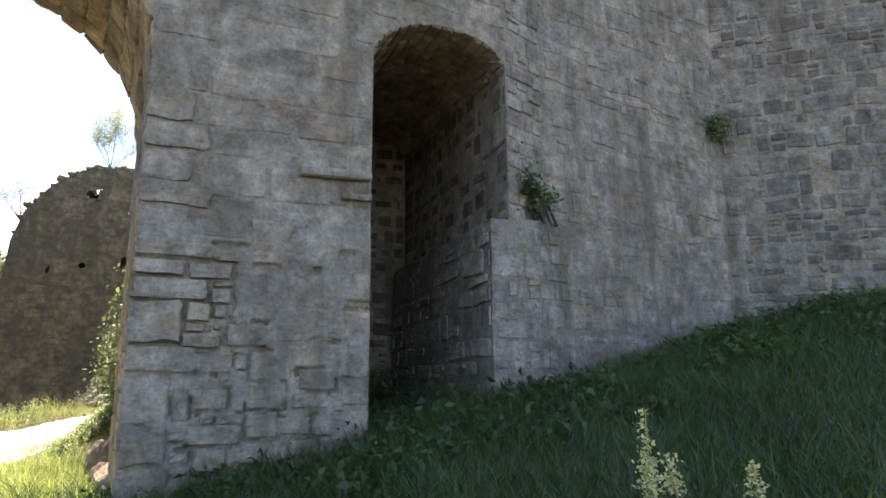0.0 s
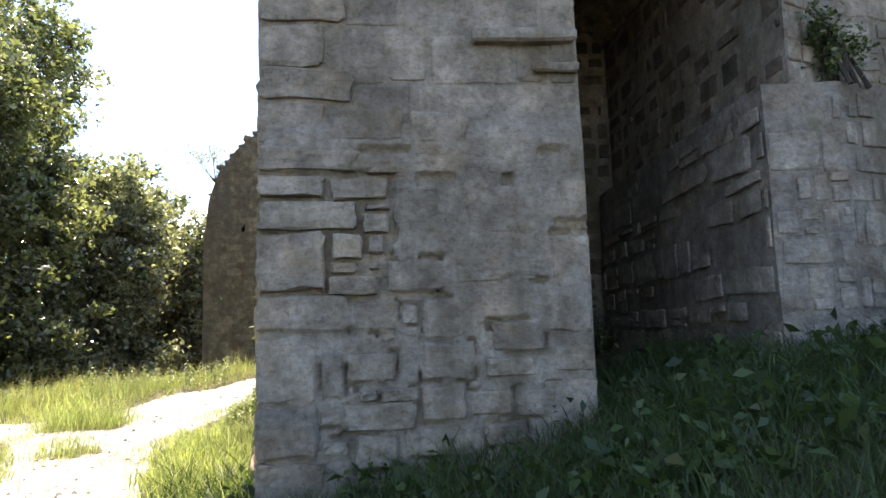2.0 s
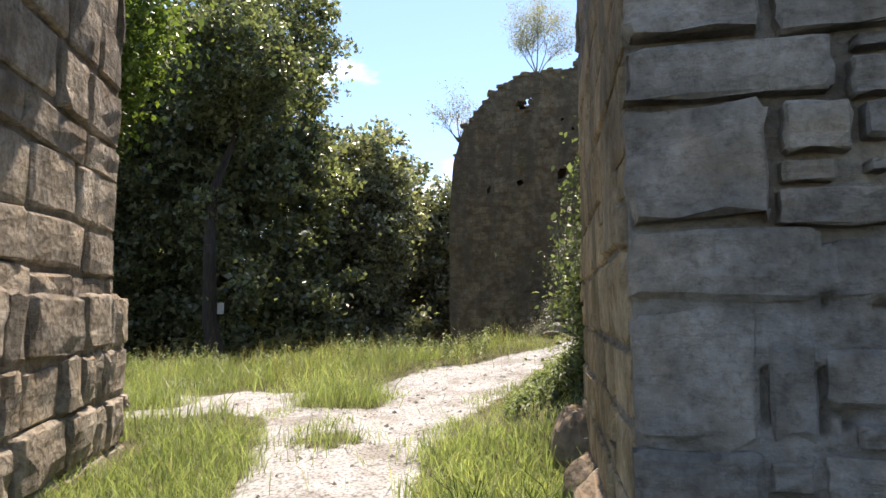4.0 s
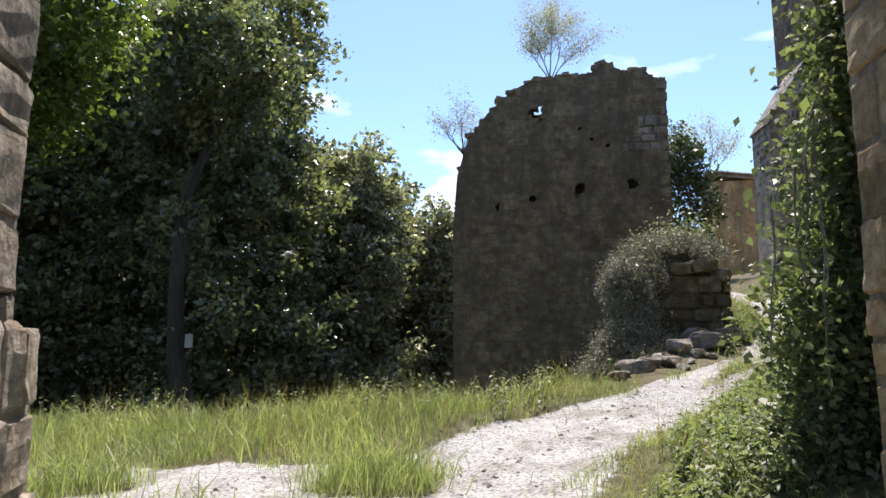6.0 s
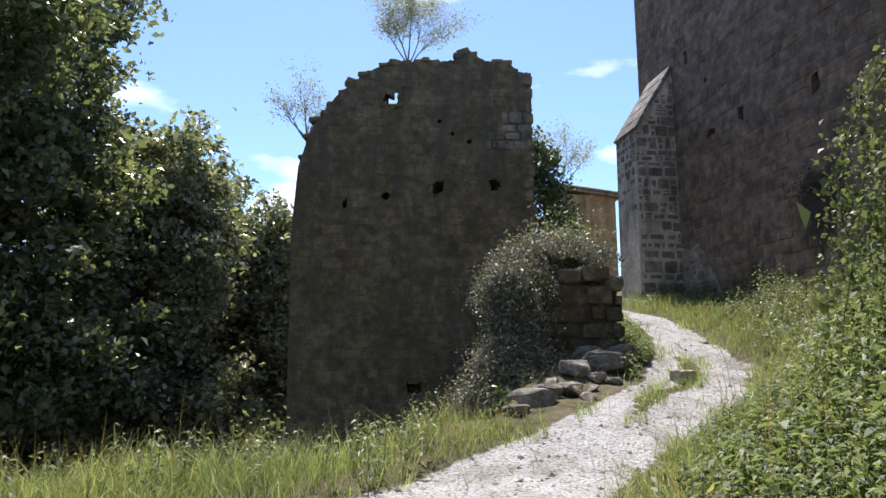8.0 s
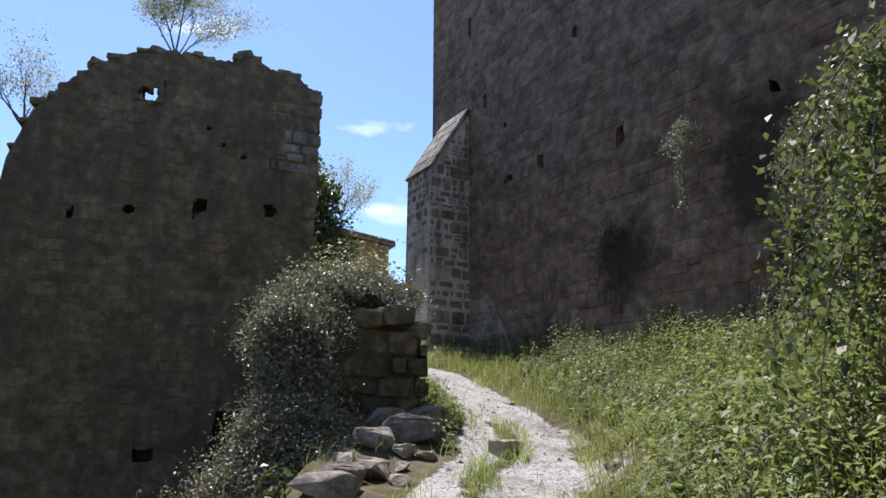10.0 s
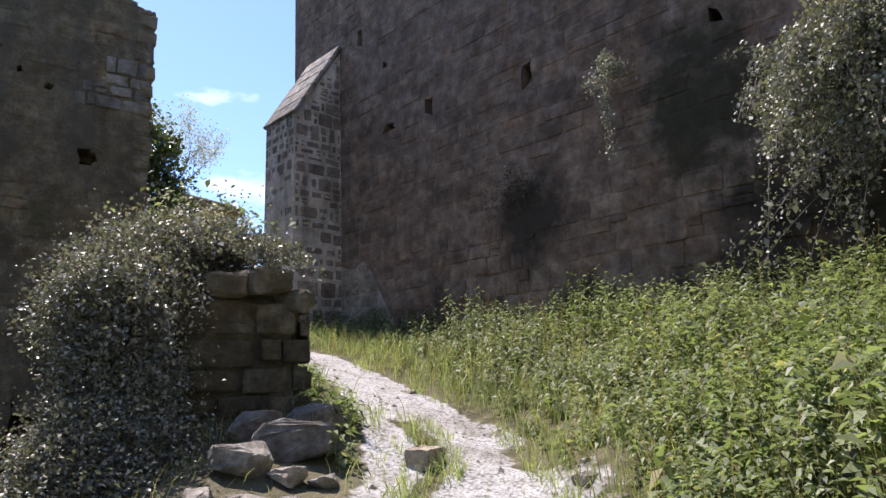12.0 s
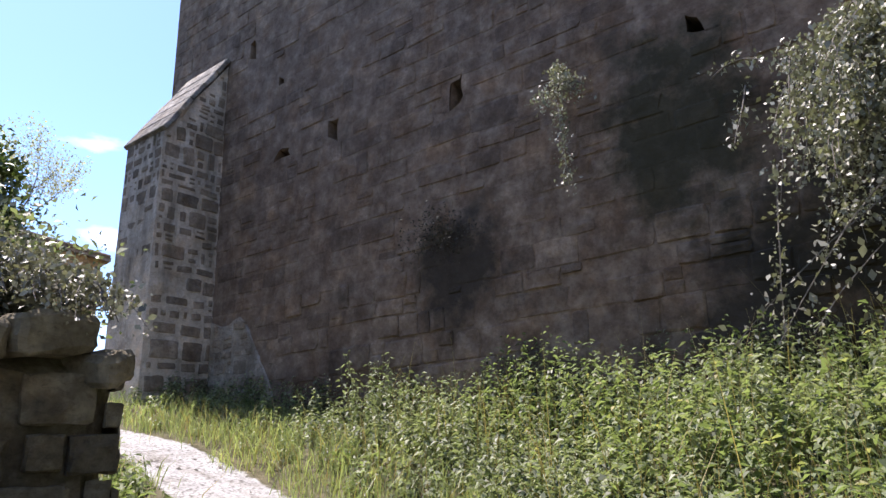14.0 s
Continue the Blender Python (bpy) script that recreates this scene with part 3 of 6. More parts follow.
# dark stones, with the shade inside the niche also put into their colour
NICHE_J = stone_mat("dark_shaded_niche_stone", (0.06, 0.05, 0.042), (0.105, 0.09, 0.076), (0.17, 0.15, 0.128), per_piece=0.3, island=True)


def over_arch(pts, x, z, pad=0.0):
    """True where (x, z) lies outside the opening under the arch's points."""
    xs = [p[0] for p in pts]
    if not min(xs) - pad < x < max(xs) + pad:
        return True
    zs = np.interp(x, xs[::-1], [p[1] for p in pts][::-1])
    return z > zs + pad


def place_stone(parent, name, material, x0, x1, z0, z1, y, proud, r, gap):
    """One stone on a face that looks towards -y."""
    o = new(name, variant_mesh(12 + r.randrange(12), material))
    o.parent = parent
    g = gap * r.uniform(0.6, 1.6)
    o.matrix_basis = Matrix.Translation(((x0 + x1) / 2, y, (z0 + z1) / 2)) @ Matrix.Rotation(radians(r.uniform(-2.0, 2.0)), 4, "Y") @ Matrix.Diagonal((max(x1 - x0 - g, 0.04), proud, max(z1 - z0 - g, 0.03), 1))
    return o


W = wall_gate
chunks = []
# pier between archway and niche: long quoins, a strip of small packing stones with open joints, then ashlar half sunk in mortar
rq = random.Random(5)
QUOINS = [(0.05, 3.21, 3.5), (0.27, 3.02, 3.2), (0.06, 2.85, 3.01), (0.27, 2.64, 2.84), (0.06, 2.24, 2.64), (0.19, 2.0, 2.23), (0.0, 1.55, 1.98), (0.01, 1.23, 1.55), (0.06, 0.95, 1.22), (-0.05, 0.6, 0.95), (0.24, 3.51, 3.74), (0.05, 3.75, 4.04), (0.2, 4.05, 4.32), (0.04, 4.33, 4.62)]
PACKING = [(0.08, 0.46, 2.84, 2.99), (0.3, 0.47, 2.77, 2.82), (0.29, 0.46, 2.62, 2.75), (0.09, 0.29, 2.45, 2.62), (0.32, 0.42, 2.49, 2.61), (0.08, 0.25, 2.36, 2.44), (0.32, 0.39, 2.38, 2.43), (0.07, 0.39, 2.22, 2.35)]
ASHLAR = [(0.21, 0.51, 2.0, 2.18), (0.53, 0.62, 2.03, 2.15), (0.67, 0.93, 1.93, 2.2), (0.39, 0.5, 1.92, 2.0), (0.18, 0.49, 1.68, 1.86), (0.64, 0.99, 1.67, 1.91), (0.02, 0.16, 1.58, 1.88), (0.25, 0.37, 1.56, 1.64), (0.38, 0.62, 1.55, 1.64), (0.16, 0.61, 1.38, 1.55), (0.64, 0.93, 1.42, 1.65), (0.95, 1.22, 1.45, 1.6), (0.01, 0.14, 1.42, 1.52), (0.02, 0.19, 1.24, 1.34), (0.23, 0.5, 1.15, 1.36), (0.53, 1.03, 1.21, 1.39), (1.05, 1.38, 1.68, 1.81), (1.09, 1.45, 1.84, 2.04), (1.25, 1.5, 1.43, 1.61), (1.04, 1.31, 1.26, 1.4)]
FLUSH = [(0.31, 0.85, 3.01, 3.13), (0.49, 0.79, 2.66, 2.93), (0.44, 0.81, 2.24, 2.45), (0.86, 1.4, 2.29, 2.46), (1.51, 1.775, 2.3, 2.59), (1.45, 1.77, 1.95, 2.29), (1.49, 1.775, 1.7, 1.88), (1.59, 1.775, 2.7, 2.97), (0.08, 0.57, 3.23, 3.45), (0.6, 1.0, 3.21, 3.43), (1.42, 1.775, 1.36, 1.66), (1.1, 1.42, 3.0, 3.3), (0.95, 1.35, 2.6, 2.9)]
SLOTS = [(0.28, 0.6, 3.15, 3.19), (1.47, 1.61, 3.15, 3.19), (1.22, 1.29, 2.94, 3.0), (1.56, 1.8, 2.65, 2.69), (1.51, 1.79, 2.59, 2.62), (0.52, 0.8, 2.2, 2.235), (1.07, 1.15, 1.99, 2.02), (1.37, 1.47, 2.28, 2.31), (0.65, 0.8, 2.44, 2.465), (0.31, 0.47, 2.98, 3.02), (0.65, 0.87, 2.93, 3.0)]
for x1, z0, z1 in QUOINS:
    place_stone(W, "quoin", STONE_PIER, -0.385, x1, z0, z1, GATE_Y, rq.uniform(0.072, 0.085) if z1 < 3.3 else 0.035, rq, 0.016)
for x0, x1, z0, z1 in PACKING:
    place_stone(W, "packing_stone", STONE_PIER, x0, x1, z0, z1, GATE_Y, rq.uniform(0.06, 0.085), rq, 0.01)
for x0, x1, z0, z1 in ASHLAR:
    place_stone(W, "stone", STONE_PIER, x0, x1, z0, z1, GATE_Y, rq.uniform(0.062, 0.08), rq, 0.012)
for x0, x1, z0, z1 in FLUSH:
    place_stone(W, "stone", STONE_PIER, x0, x1, z0, z1, GATE_Y, rq.uniform(0.06, 0.07), rq, 0.006)


def within(rects, x, z, pad):
    return any(a - pad < x < b + pad and c - pad < z < d + pad for a, b, c, d in rects)


def skim_depth(x, z):
    """How far the uneven mortar stands out of the pier's core: thick above, thin between the lower stones, gone in the open joints."""
    p = Vector((x * 3.1, 1.7, z * 3.1))
    rough = 0.012 * noise.noise(p) + 0.006 * noise.noise(p * 4.3)
    t = 0.056 if z > 2.0 + 0.12 * noise.noise(Vector((x * 4, 0, 5))) else 0.046
    if 2.18 < z < 3.03 and x < 0.5 + 0.06 * noise.noise(Vector((0, 3, z * 9))):
        t = -0.02
    elif within(ASHLAR, x, z, 0.022) and not within(ASHLAR, x, z, 0.0) and noise.noise(Vector((x * 5, 7, z * 5))) > 0.02:
        t = -0.008
    wob = 0.012 * noise.noise(Vector((x * 14, 2, z * 9)))
    if within(SLOTS, x + wob, z + wob, 0.006):
        t = -0.03
    t *= 1 - float(smooth(3.2, 3.5, z))
    edge = min(float(smooth(-0.37, -0.31, x)), 1 - 0.6 * float(smooth(1.74, 1.78, x)))
    return (t + rough) * edge


skim_x, skim_z = np.linspace(-0.37, 1.78, 108), np.linspace(0.55, 3.52, 150)
skim_v = [(x, GATE_Y - 0.004 - skim_depth(x, z), z) for z in skim_z for x in skim_x]
skim_f = [(j * 108 + i, j * 108 + i + 1, j * 108 + i + 109, j * 108 + i + 108) for j in range(149) for i in range(107)]
child("mortar_skim", sheet("mortar_skim", skim_v, skim_f, STONE_MORTAR, True), W)
chunks.append(stones_on(W, (0.08, GATE_Y), (1.78, GATE_Y), 0.5, 1.2, 0.21, 0.36, 10, STONE_PIER, (0.03, 0.05), 0.02, None, lambda u, z: True, 0.35, 0.08, 2.0))
chunks.append(stones_on(W, (0.15, GATE_Y), (1.78, GATE_Y), 3.35, TOP - 0.1, 0.30, 0.48, 12, STONE_PIER, (0.002, 0.016), 0.03, None, lambda u, z: z < 6.6, 0.25, 0.34, 1.2))
chunks.append(stones_on(W, (-0.37, GATE_Y), (0.2, GATE_Y), 4.65, TOP - 0.1, 0.30, 0.4, 8, STONE_PIER, (0.004, 0.02), 0.02, lambda u, z, w, h: over_arch(fa, -0.37 + u - w / 2, z - h / 2, 0.03), lambda u, z: z < 6.6, 0.2, 0.1))
# spandrel and left part of the front
chunks.append(stones_on(W, (-9.5, GATE_Y), (-0.37, GATE_Y), 0.4, TOP - 0.1, 0.30, 0.5, 13, PIER_J, (0.005, 0.03), 0.02, lambda u, z, w, h: over_arch(fa, -9.5 + u, z, 0.25) and over_arch(fa, -9.5 + u + w / 2, z - h / 2, 0.02) and over_arch(fa, -9.5 + u - w / 2, z - h / 2, 0.02)))
# above the niche
o2 = (1.78, GATE_Y), (3.47, GATE_Y + 0.12 * 1.69)
chunks.append(stones_on(W, *o2, 5.3, TOP - 0.1, 0.28, 0.42, 14, PIER_J, (0.004, 0.02), 0.02, lambda u, z, w, h: over_arch(na, 1.78 + u, z - h / 2, 0.03) and over_arch(na, 1.78 + u + w / 2, z - h / 2, 0.03) and over_arch(na, 1.78 + u - w / 2, z - h / 2, 0.03)))
# jambs of the archway
chunks.append(stones_on(W, (LF, GATE_Y), (LB, GATE_B), 0.4, 5.0, 0.42, 0.8, 15, STONE_LIT, (0.03, 0.075), 0.022, None, lambda u, z: True, 0.25, 0.0, 1.4))
chunks.append(stones_on(W, (-0.62, GATE_B), (-0.37, GATE_Y), 0.4, 5.0, 0.30, 0.55, 16, STONE_OCHRE, (0.01, 0.03), 0.016, None, lambda u, z: z < 3.6, 0.2))
rub = []
rub.append(stones_on(W, (3.47, GATE_Y + 0.12 * 1.69), (4.1, 6.88), 1.5, TOP - 0.1, 0.22, 0.30, 17, RUBBLE_J, (0.005, 0.03), 0.02, None, None, 0.3))
rub.append(stones_on(W, (4.1, 6.88), (7.7, 7.55), 1.5, TOP - 0.1, 0.24, 0.34, 18, RUBBLE_J, (0.004, 0.018), 0.024, None, None, 0.55, 0.2, 7.0))
join_masonry("side_masonry", W, [stones_on(W, (7.7, 7.55), (11.5, 4.6), 2.2, TOP - 0.1, 0.23, 0.3, 19, STONE_FAR, (0.003, 0.026), 0.02, None, None, 0.6, 0.15, 7.0)], STONE_FAR)
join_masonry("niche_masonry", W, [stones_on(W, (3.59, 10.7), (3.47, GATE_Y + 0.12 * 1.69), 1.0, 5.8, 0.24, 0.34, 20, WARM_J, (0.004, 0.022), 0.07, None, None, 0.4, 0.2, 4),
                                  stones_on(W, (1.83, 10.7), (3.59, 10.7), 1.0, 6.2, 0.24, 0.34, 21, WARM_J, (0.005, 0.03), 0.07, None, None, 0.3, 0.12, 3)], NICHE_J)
# back of the wall
chunks.append(stones_on(W, (2.5, 10.9), (-0.62, GATE_B), 0.8, TOP - 0.1, 0.28, 0.45, 22, PIER_J, (0.005, 0.03), 0.02))
chunks.append(stones_on(W, (LB, GATE_B), (-9.5, GATE_B), 0.2, TOP - 0.1, 0.28, 0.45, 23, PIER_J, (0.005, 0.03), 0.02))
join_masonry("masonry", W, chunks, PIER_J)
join_masonry("rubble_masonry", W, rub, RUBBLE_J)


def soffit_stones(front, back, yb, seed, deep, course):
    """Vault stones between the front and back arch lines."""
    r = random.Random(seed)
    V, F, c = [], [], 0
    for i in range(len(front) - 1):
        f0, f1, b0, b1 = (Vector(p) for p in ((front[i][0], front[i][2], front[i][1]), (front[i + 1][0], front[i + 1][2], front[i + 1][1]), (back[i][0], yb, back[i][1]), (back[i + 1][0], yb, back[i + 1][1])))
        s = 0.0
        while s < 1:
            e = min(1.0, s + r.uniform(0.6, 1.4) * course / (b0 - f0).length)
            p00, p01, p10, p11 = f0.lerp(b0, s), f1.lerp(b1, s), f0.lerp(b0, e), f1.lerp(b1, e)
            ux, uz = (p10 - p00), (p01 - p00)
            n = uz.cross(ux).normalized()
            cen = (p00 + p01 + p10 + p11) / 4
            if n.z > 0:
                n = -n
            m = Matrix.Identity(4)
            for row in range(3):
                m[row][0], m[row][1], m[row][2], m[row][3] = ux[row] * 0.95, -n[row] * r.uniform(*deep), uz[row] * 0.93, cen[row]
            v, f = VARIANTS[r.randrange(12)]
            mm = np.array(m)
            V.append(v @ mm[:3, :3].T + mm[:3, 3])
            F += [tuple(c + k for k in q) for q in f]
            c += len(v)
            s = e
    return np.concatenate(V), F


join_masonry("vault_stones", W, [soffit_stones([(x, z, GATE_Y) for x, z in fa], ba, GATE_B, 31, (0.02, 0.07), 0.5)], OCHRE_J)
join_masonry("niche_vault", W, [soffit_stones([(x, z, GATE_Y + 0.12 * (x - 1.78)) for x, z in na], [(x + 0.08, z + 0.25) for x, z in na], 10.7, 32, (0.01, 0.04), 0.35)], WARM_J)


def rough_block(size, seed, cuts=2, amount=0.02, bevel=0.03, rock=False):
    """A weathered block or boulder as a bmesh, standing on z = 0."""
    bm = bmesh.new()
    bmesh.ops.create_cube(bm, size=1, matrix=Matrix.Translation((0, 0, 0.5)))
    bmesh.ops.scale(bm, vec=size, verts=bm.verts)
    bmesh.ops.bevel(bm, geom=bm.edges[:], offset=bevel, segments=1, affect="EDGES")
    bmesh.ops.subdivide_edges(bm, edges=bm.edges[:], cuts=cuts, use_grid_fill=True)
    for v in bm.verts:
        p = v.co * (2.5 / max(size)) + Vector((seed * 3.1, seed * 1.7, seed * 0.9))
        d = noise.noise_vector(p) * amount + noise.noise_vector(p * 3) * amount * 0.4
        v.co += d
        if rock:
            c = Vector((v.co.x / size[0], v.co.y / size[1], v.co.z / size[2] - 0.5))
            k = max(abs(c.x), abs(c.y), abs(c.z)) / max(c.length, 1e-4)
            s = 1 - 0.5 * (1 - min(k, 1)) * 0 - 0.35 * (c.length - 0.5) / 0.37 * (c.length > 0.5)
            v.co.x, v.co.y = v.co.x * s, v.co.y * s
    return bm


def plinth(plan, z0, z1, seed, material, name="plinth"):
    """A low projecting course: extruded plan with noise."""
    bm = bmesh.new()
    rings = []
    steps = 10
    for k in range(steps + 1):
        z = z0 + (z1 - z0) * k / steps
        ring = []
        for (x0, y0), (x1, y1) in zip(plan, plan[1:] + plan[:1]):
            n = max(1, int(math.hypot(x1 - x0, y1 - y0) / 0.2))
            for i in range(n):
                p = Vector((x0 + (x1 - x0) * i / n, y0 + (y1 - y0) * i / n, z))
                if 0 < k:
                    p += noise.noise_vector(p * 2.3 + Vector((seed, 0, 0))) * (0.012 if seed == 5 else 0.035)
                ring.append(bm.verts.new(p))
        rings.append(ring)
    for a, b in zip(rings, rings[1:]):
        for i in range(len(a)):
            bm.faces.new((a[i], a[(i + 1) % len(a)], b[(i + 1) % len(b)], b[i]))
    bm.faces.new(rings[-1])
    bmesh.ops.recalc_face_normals(bm, faces=bm.faces)
    return part(name, bm, material, W)


# stepped lower wall right of the niche, with its ledge
plinth([(3.36, 10.6), (3.24, 6.60), (3.80, 6.52), (4.32, 6.66), (4.45, 6.98), (3.62, 6.75), (3.66, 10.6)], 0.6, 3.74, 5, RUBBLE_J)
pl = [stones_on(W, (3.33, 10.6), (3.22, 6.60), 1.1, 3.76, 0.24, 0.6, 24, RUBBLE_J, (0.008, 0.02), 0.025, lambda u, z, w, h: z + h / 2 < 3.7, None, 0.4, 0.25, 4),
      stones_on(W, (3.24, 6.60), (3.80, 6.52), 1.1, 3.72, 0.24, 0.3, 25, RUBBLE_J, (0.01, 0.02), 0.022, lambda u, z, w, h: z + h / 2 < 3.7, None, 0.4, 0.2, 2.5),
      stones_on(W, (3.80, 6.52), (4.32, 6.66), 1.1, 3.72, 0.24, 0.3, 26, RUBBLE_J, (0.01, 0.02), 0.022, lambda u, z, w, h: z + h / 2 < 3.7, None, 0.4, 0.2, 2.5)]
join_masonry("ledge_masonry", W, pl, RUBBLE_J)
# projecting footing of the left jamb
plinth([(-3.9, 6.5), (-3.45, 6.5), (LB + 0.14, 9.34), (-5.0, 9.38)], 0.2, 2.05, 8, STONE_LIT, "footing")
join_masonry("footing_masonry", W, [stones_on(W, (-3.45, 6.5), (LB + 0.14, 9.34), 0.4, 2.05, 0.40, 0.6, 27, STONE_LIT, (0.03, 0.08), 0.035, None, lambda u, z: True, 0.2, 0.0, 2.0),
                                    stones_on(W, (LB + 0.14, 9.34), (-5.0, 9.38), 0.4, 2.05, 0.40, 0.5, 28, PIER_J, (0.02, 0.05), 0.03)], PIER_J)
# earth-set rubble foot of the pier
for k, (x, y, sx, sy, sz) in enumerate(((-0.46, 7.6, 0.36, 0.7, 0.45), (-0.56, 8.3, 0.36, 0.7, 0.42), (-0.64, 9.0, 0.4, 0.6, 0.45))):
    o = part("footing_stone", rough_block((sx, sy, sz), 60 + k, 2, 0.09, 0.1, True), STONE_WARM, W)
    o.location = (x, y, float(height(x, y)) - 0.15)
# weathered string course stub on the pier
o = part("string_course", rough_block((0.72, 0.14, 0.10), 71, 3, 0.03, 0.02), STONE_PIER, W)
o.location = (1.40, 6.37, 3.92)
o = part("string_course", rough_block((0.32, 0.10, 0.07), 72, 3, 0.02, 0.015), STONE_PIER, W)
o.location = (1.62, 6.38, 3.72)


def holed_face(name, o, u, n, width, z0, z1, holes, material, top=None, depth=0.35, step=0.5):
    """A wall face cut by square holes with real recesses. holes: (u, z, w, h, through)."""
    us = sorted({0.0, width, *[x for c, _, w, _, _ in holes for x in (c - w / 2, c + w / 2)], *np.arange(0, width, step).tolist()})
    zs = sorted({z0, z1, *[x for _, c, _, h, _ in holes for x in (c - h / 2, c + h / 2)]})
    F = Faces()

    def at(a, z, d=0.0):
        p = o + u * a - n * d
        return (p.x, p.y, min(z, top(a)) if top else z)
    for a, b in zip(us, us[1:]):
        for c, d in zip(zs, zs[1:]):
            ma, mz = (a + b) / 2, (c + d) / 2
            if any(abs(ma - hu) < hw / 2 and abs(mz - hz) < hh / 2 for hu, hz, hw, hh, _ in holes):
                continue
            if top and c >= max(top(a), top(b)):
                continue
            F.quad(at(a, c), at(b, c), at(b, d), at(a, d))
    for hu, hz, hw, hh, thru in holes:
        a, b, c, d = hu - hw / 2, hu + hw / 2, hz - hh / 2, hz + hh / 2
        dd = thru or depth
        up = 0.42 * dd if thru else 0.0
        for p, q in (((a, c), (b, c)), ((b, c), (b, d)), ((b, d), (a, d)), ((a, d), (a, c))):
            F.quad(at(*p), at(*q), at(q[0], q[1] + up, dd), at(p[0], p[1] + up, dd))
        if not thru:
            F.quad(at(a, c, dd), at(b, c, dd), at(b, d, dd), at(a, d, dd))
    return F


# ---- tower wall ----
T_DIR, T_N = Vector((0.115, -0.9934, 0)), Vector((-0.9934, -0.115, 0))
T_0 = Vector((3.44, 24.07, 0))
T_END = T_0 + T_DIR * 15.5
T_HOLES = [(2.22, 8.41, 0.13, 0.24, 0), (2.98, 6.48, 0.26, 0.14, 0), (3.98, 6.50, 0.17, 0.26, 0), (5.94, 6.33, 0.16, 0.28, 0), (8.52, 6.05, 0.12, 0.16, 0), (9.26, 6.0, 0.12, 0.09, 0), (2.9, 7.6, 0.1, 0.14, 0), (1.6, 10.4, 0.16, 0.5, 0), (4.8, 4.25, 0.18, 0.13, 0), (5.0, 8.6, 0.14, 0.2, 0), (7.4, 8.9, 0.16, 0.2, 0)]


def tower_top(a):
    return 13.0 - 3.6 * float(smooth(2.5, 6.5, a)) + 0.12 * math.sin(a * 5)


tf = holed_face("wall_tower", T_0, T_DIR, T_N, 15.5, 0.5, 13.4, T_HOLES, STONE_DARK, top=tower_top)
us = np.arange(0, 15.6, 0.5).tolist()
for a, b in zip(us, us[1:]):
    pa, pb = T_0 + T_DIR * a, T_0 + T_DIR * b
    qa, qb = pa - T_N * 7, pb - T_N * 7
    za, zb = tower_top(a), tower_top(b)
    tf.quad((pa.x, pa.y, za), (pb.x, pb.y, zb), (qb.x, qb.y, zb), (qa.x, qa.y, za))
    tf.quad((qa.x, qa.y, 0.5), (qb.x, qb.y, 0.5), (qb.x, qb.y, zb), (qa.x, qa.y, za))
for a in (0.0, 15.5):
    p = T_0 + T_DIR * a
    q = p - T_N * 7
    tf.wall((p.x, p.y), (q.x, q.y), 0.5, tower_top(a))
def ragged(F, o, u, holes, seed, amount=0.3):
    """Breaks the square corners of the holes in a face, in its own plane."""
    r = random.Random(seed)
    for hu, hz, hw, hh, thru in holes:
        for su in (-1, 1):
            for sz in (-1, 1):
                p = o + u * (hu + su * hw / 2)
                key = (round(p.x, 4), round(p.y, 4), round(hz + sz * hh / 2, 4))
                if key in F.k:
                    k = F.k[key]
                    q = u * (r.uniform(-amount, amount) * hw)
                    F.v[k] = (key[0] + q.x, key[1] + q.y, key[2] + r.uniform(-amount, amount) * hh)


ragged(tf, T_0, T_DIR, T_HOLES, 3)
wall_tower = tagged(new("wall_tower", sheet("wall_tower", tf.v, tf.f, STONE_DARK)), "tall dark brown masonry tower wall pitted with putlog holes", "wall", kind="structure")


def clear_of(holes, pad=0.02):
    return lambda u, z, w, h: not any(abs(u - a) < (w + c) / 2 + pad and abs(z - b) < (h + d) / 2 + pad for a, b, c, d, _ in holes)


tclear = clear_of(T_HOLES)
ta, tb = (T_0.x, T_0.y), (T_END.x, T_END.y)
tkeep = lambda u, z, w, h: tclear(u, z, w, h) and z + h < tower_top(u) and not (z < 4.45 and 3.6 < u < 11)
low_a = (T_0.x + T_DIR.x * 2.6, T_0.y + T_DIR.y * 2.6)
near_low, near_high = (lambda u, z: 1.6 < u < 8.6), (lambda u, z: 4.2 < u < 9.4 and z < 6.6)
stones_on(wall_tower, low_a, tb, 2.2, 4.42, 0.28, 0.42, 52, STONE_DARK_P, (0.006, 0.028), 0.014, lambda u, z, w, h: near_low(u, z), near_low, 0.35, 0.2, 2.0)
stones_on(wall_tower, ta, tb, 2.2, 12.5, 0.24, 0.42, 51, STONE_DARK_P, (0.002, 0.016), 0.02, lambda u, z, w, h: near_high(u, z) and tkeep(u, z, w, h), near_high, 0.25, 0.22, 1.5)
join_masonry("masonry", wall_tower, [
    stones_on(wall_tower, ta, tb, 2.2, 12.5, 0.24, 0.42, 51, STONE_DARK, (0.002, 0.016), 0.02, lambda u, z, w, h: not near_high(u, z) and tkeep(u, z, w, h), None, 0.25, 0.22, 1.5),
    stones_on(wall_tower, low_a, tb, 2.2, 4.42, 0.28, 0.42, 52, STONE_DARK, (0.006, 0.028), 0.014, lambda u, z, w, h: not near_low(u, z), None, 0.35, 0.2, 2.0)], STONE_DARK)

# ---- buttress at the tower's far end ----
butt = thing("buttress", "rubble stone buttress with a sloping slab cap against the tower", "buttress", at=tuple(T_0 + T_DIR * 1.6 + Vector((0, 0, 2.2))))
bo, bw = butt.location.copy(), 0.96


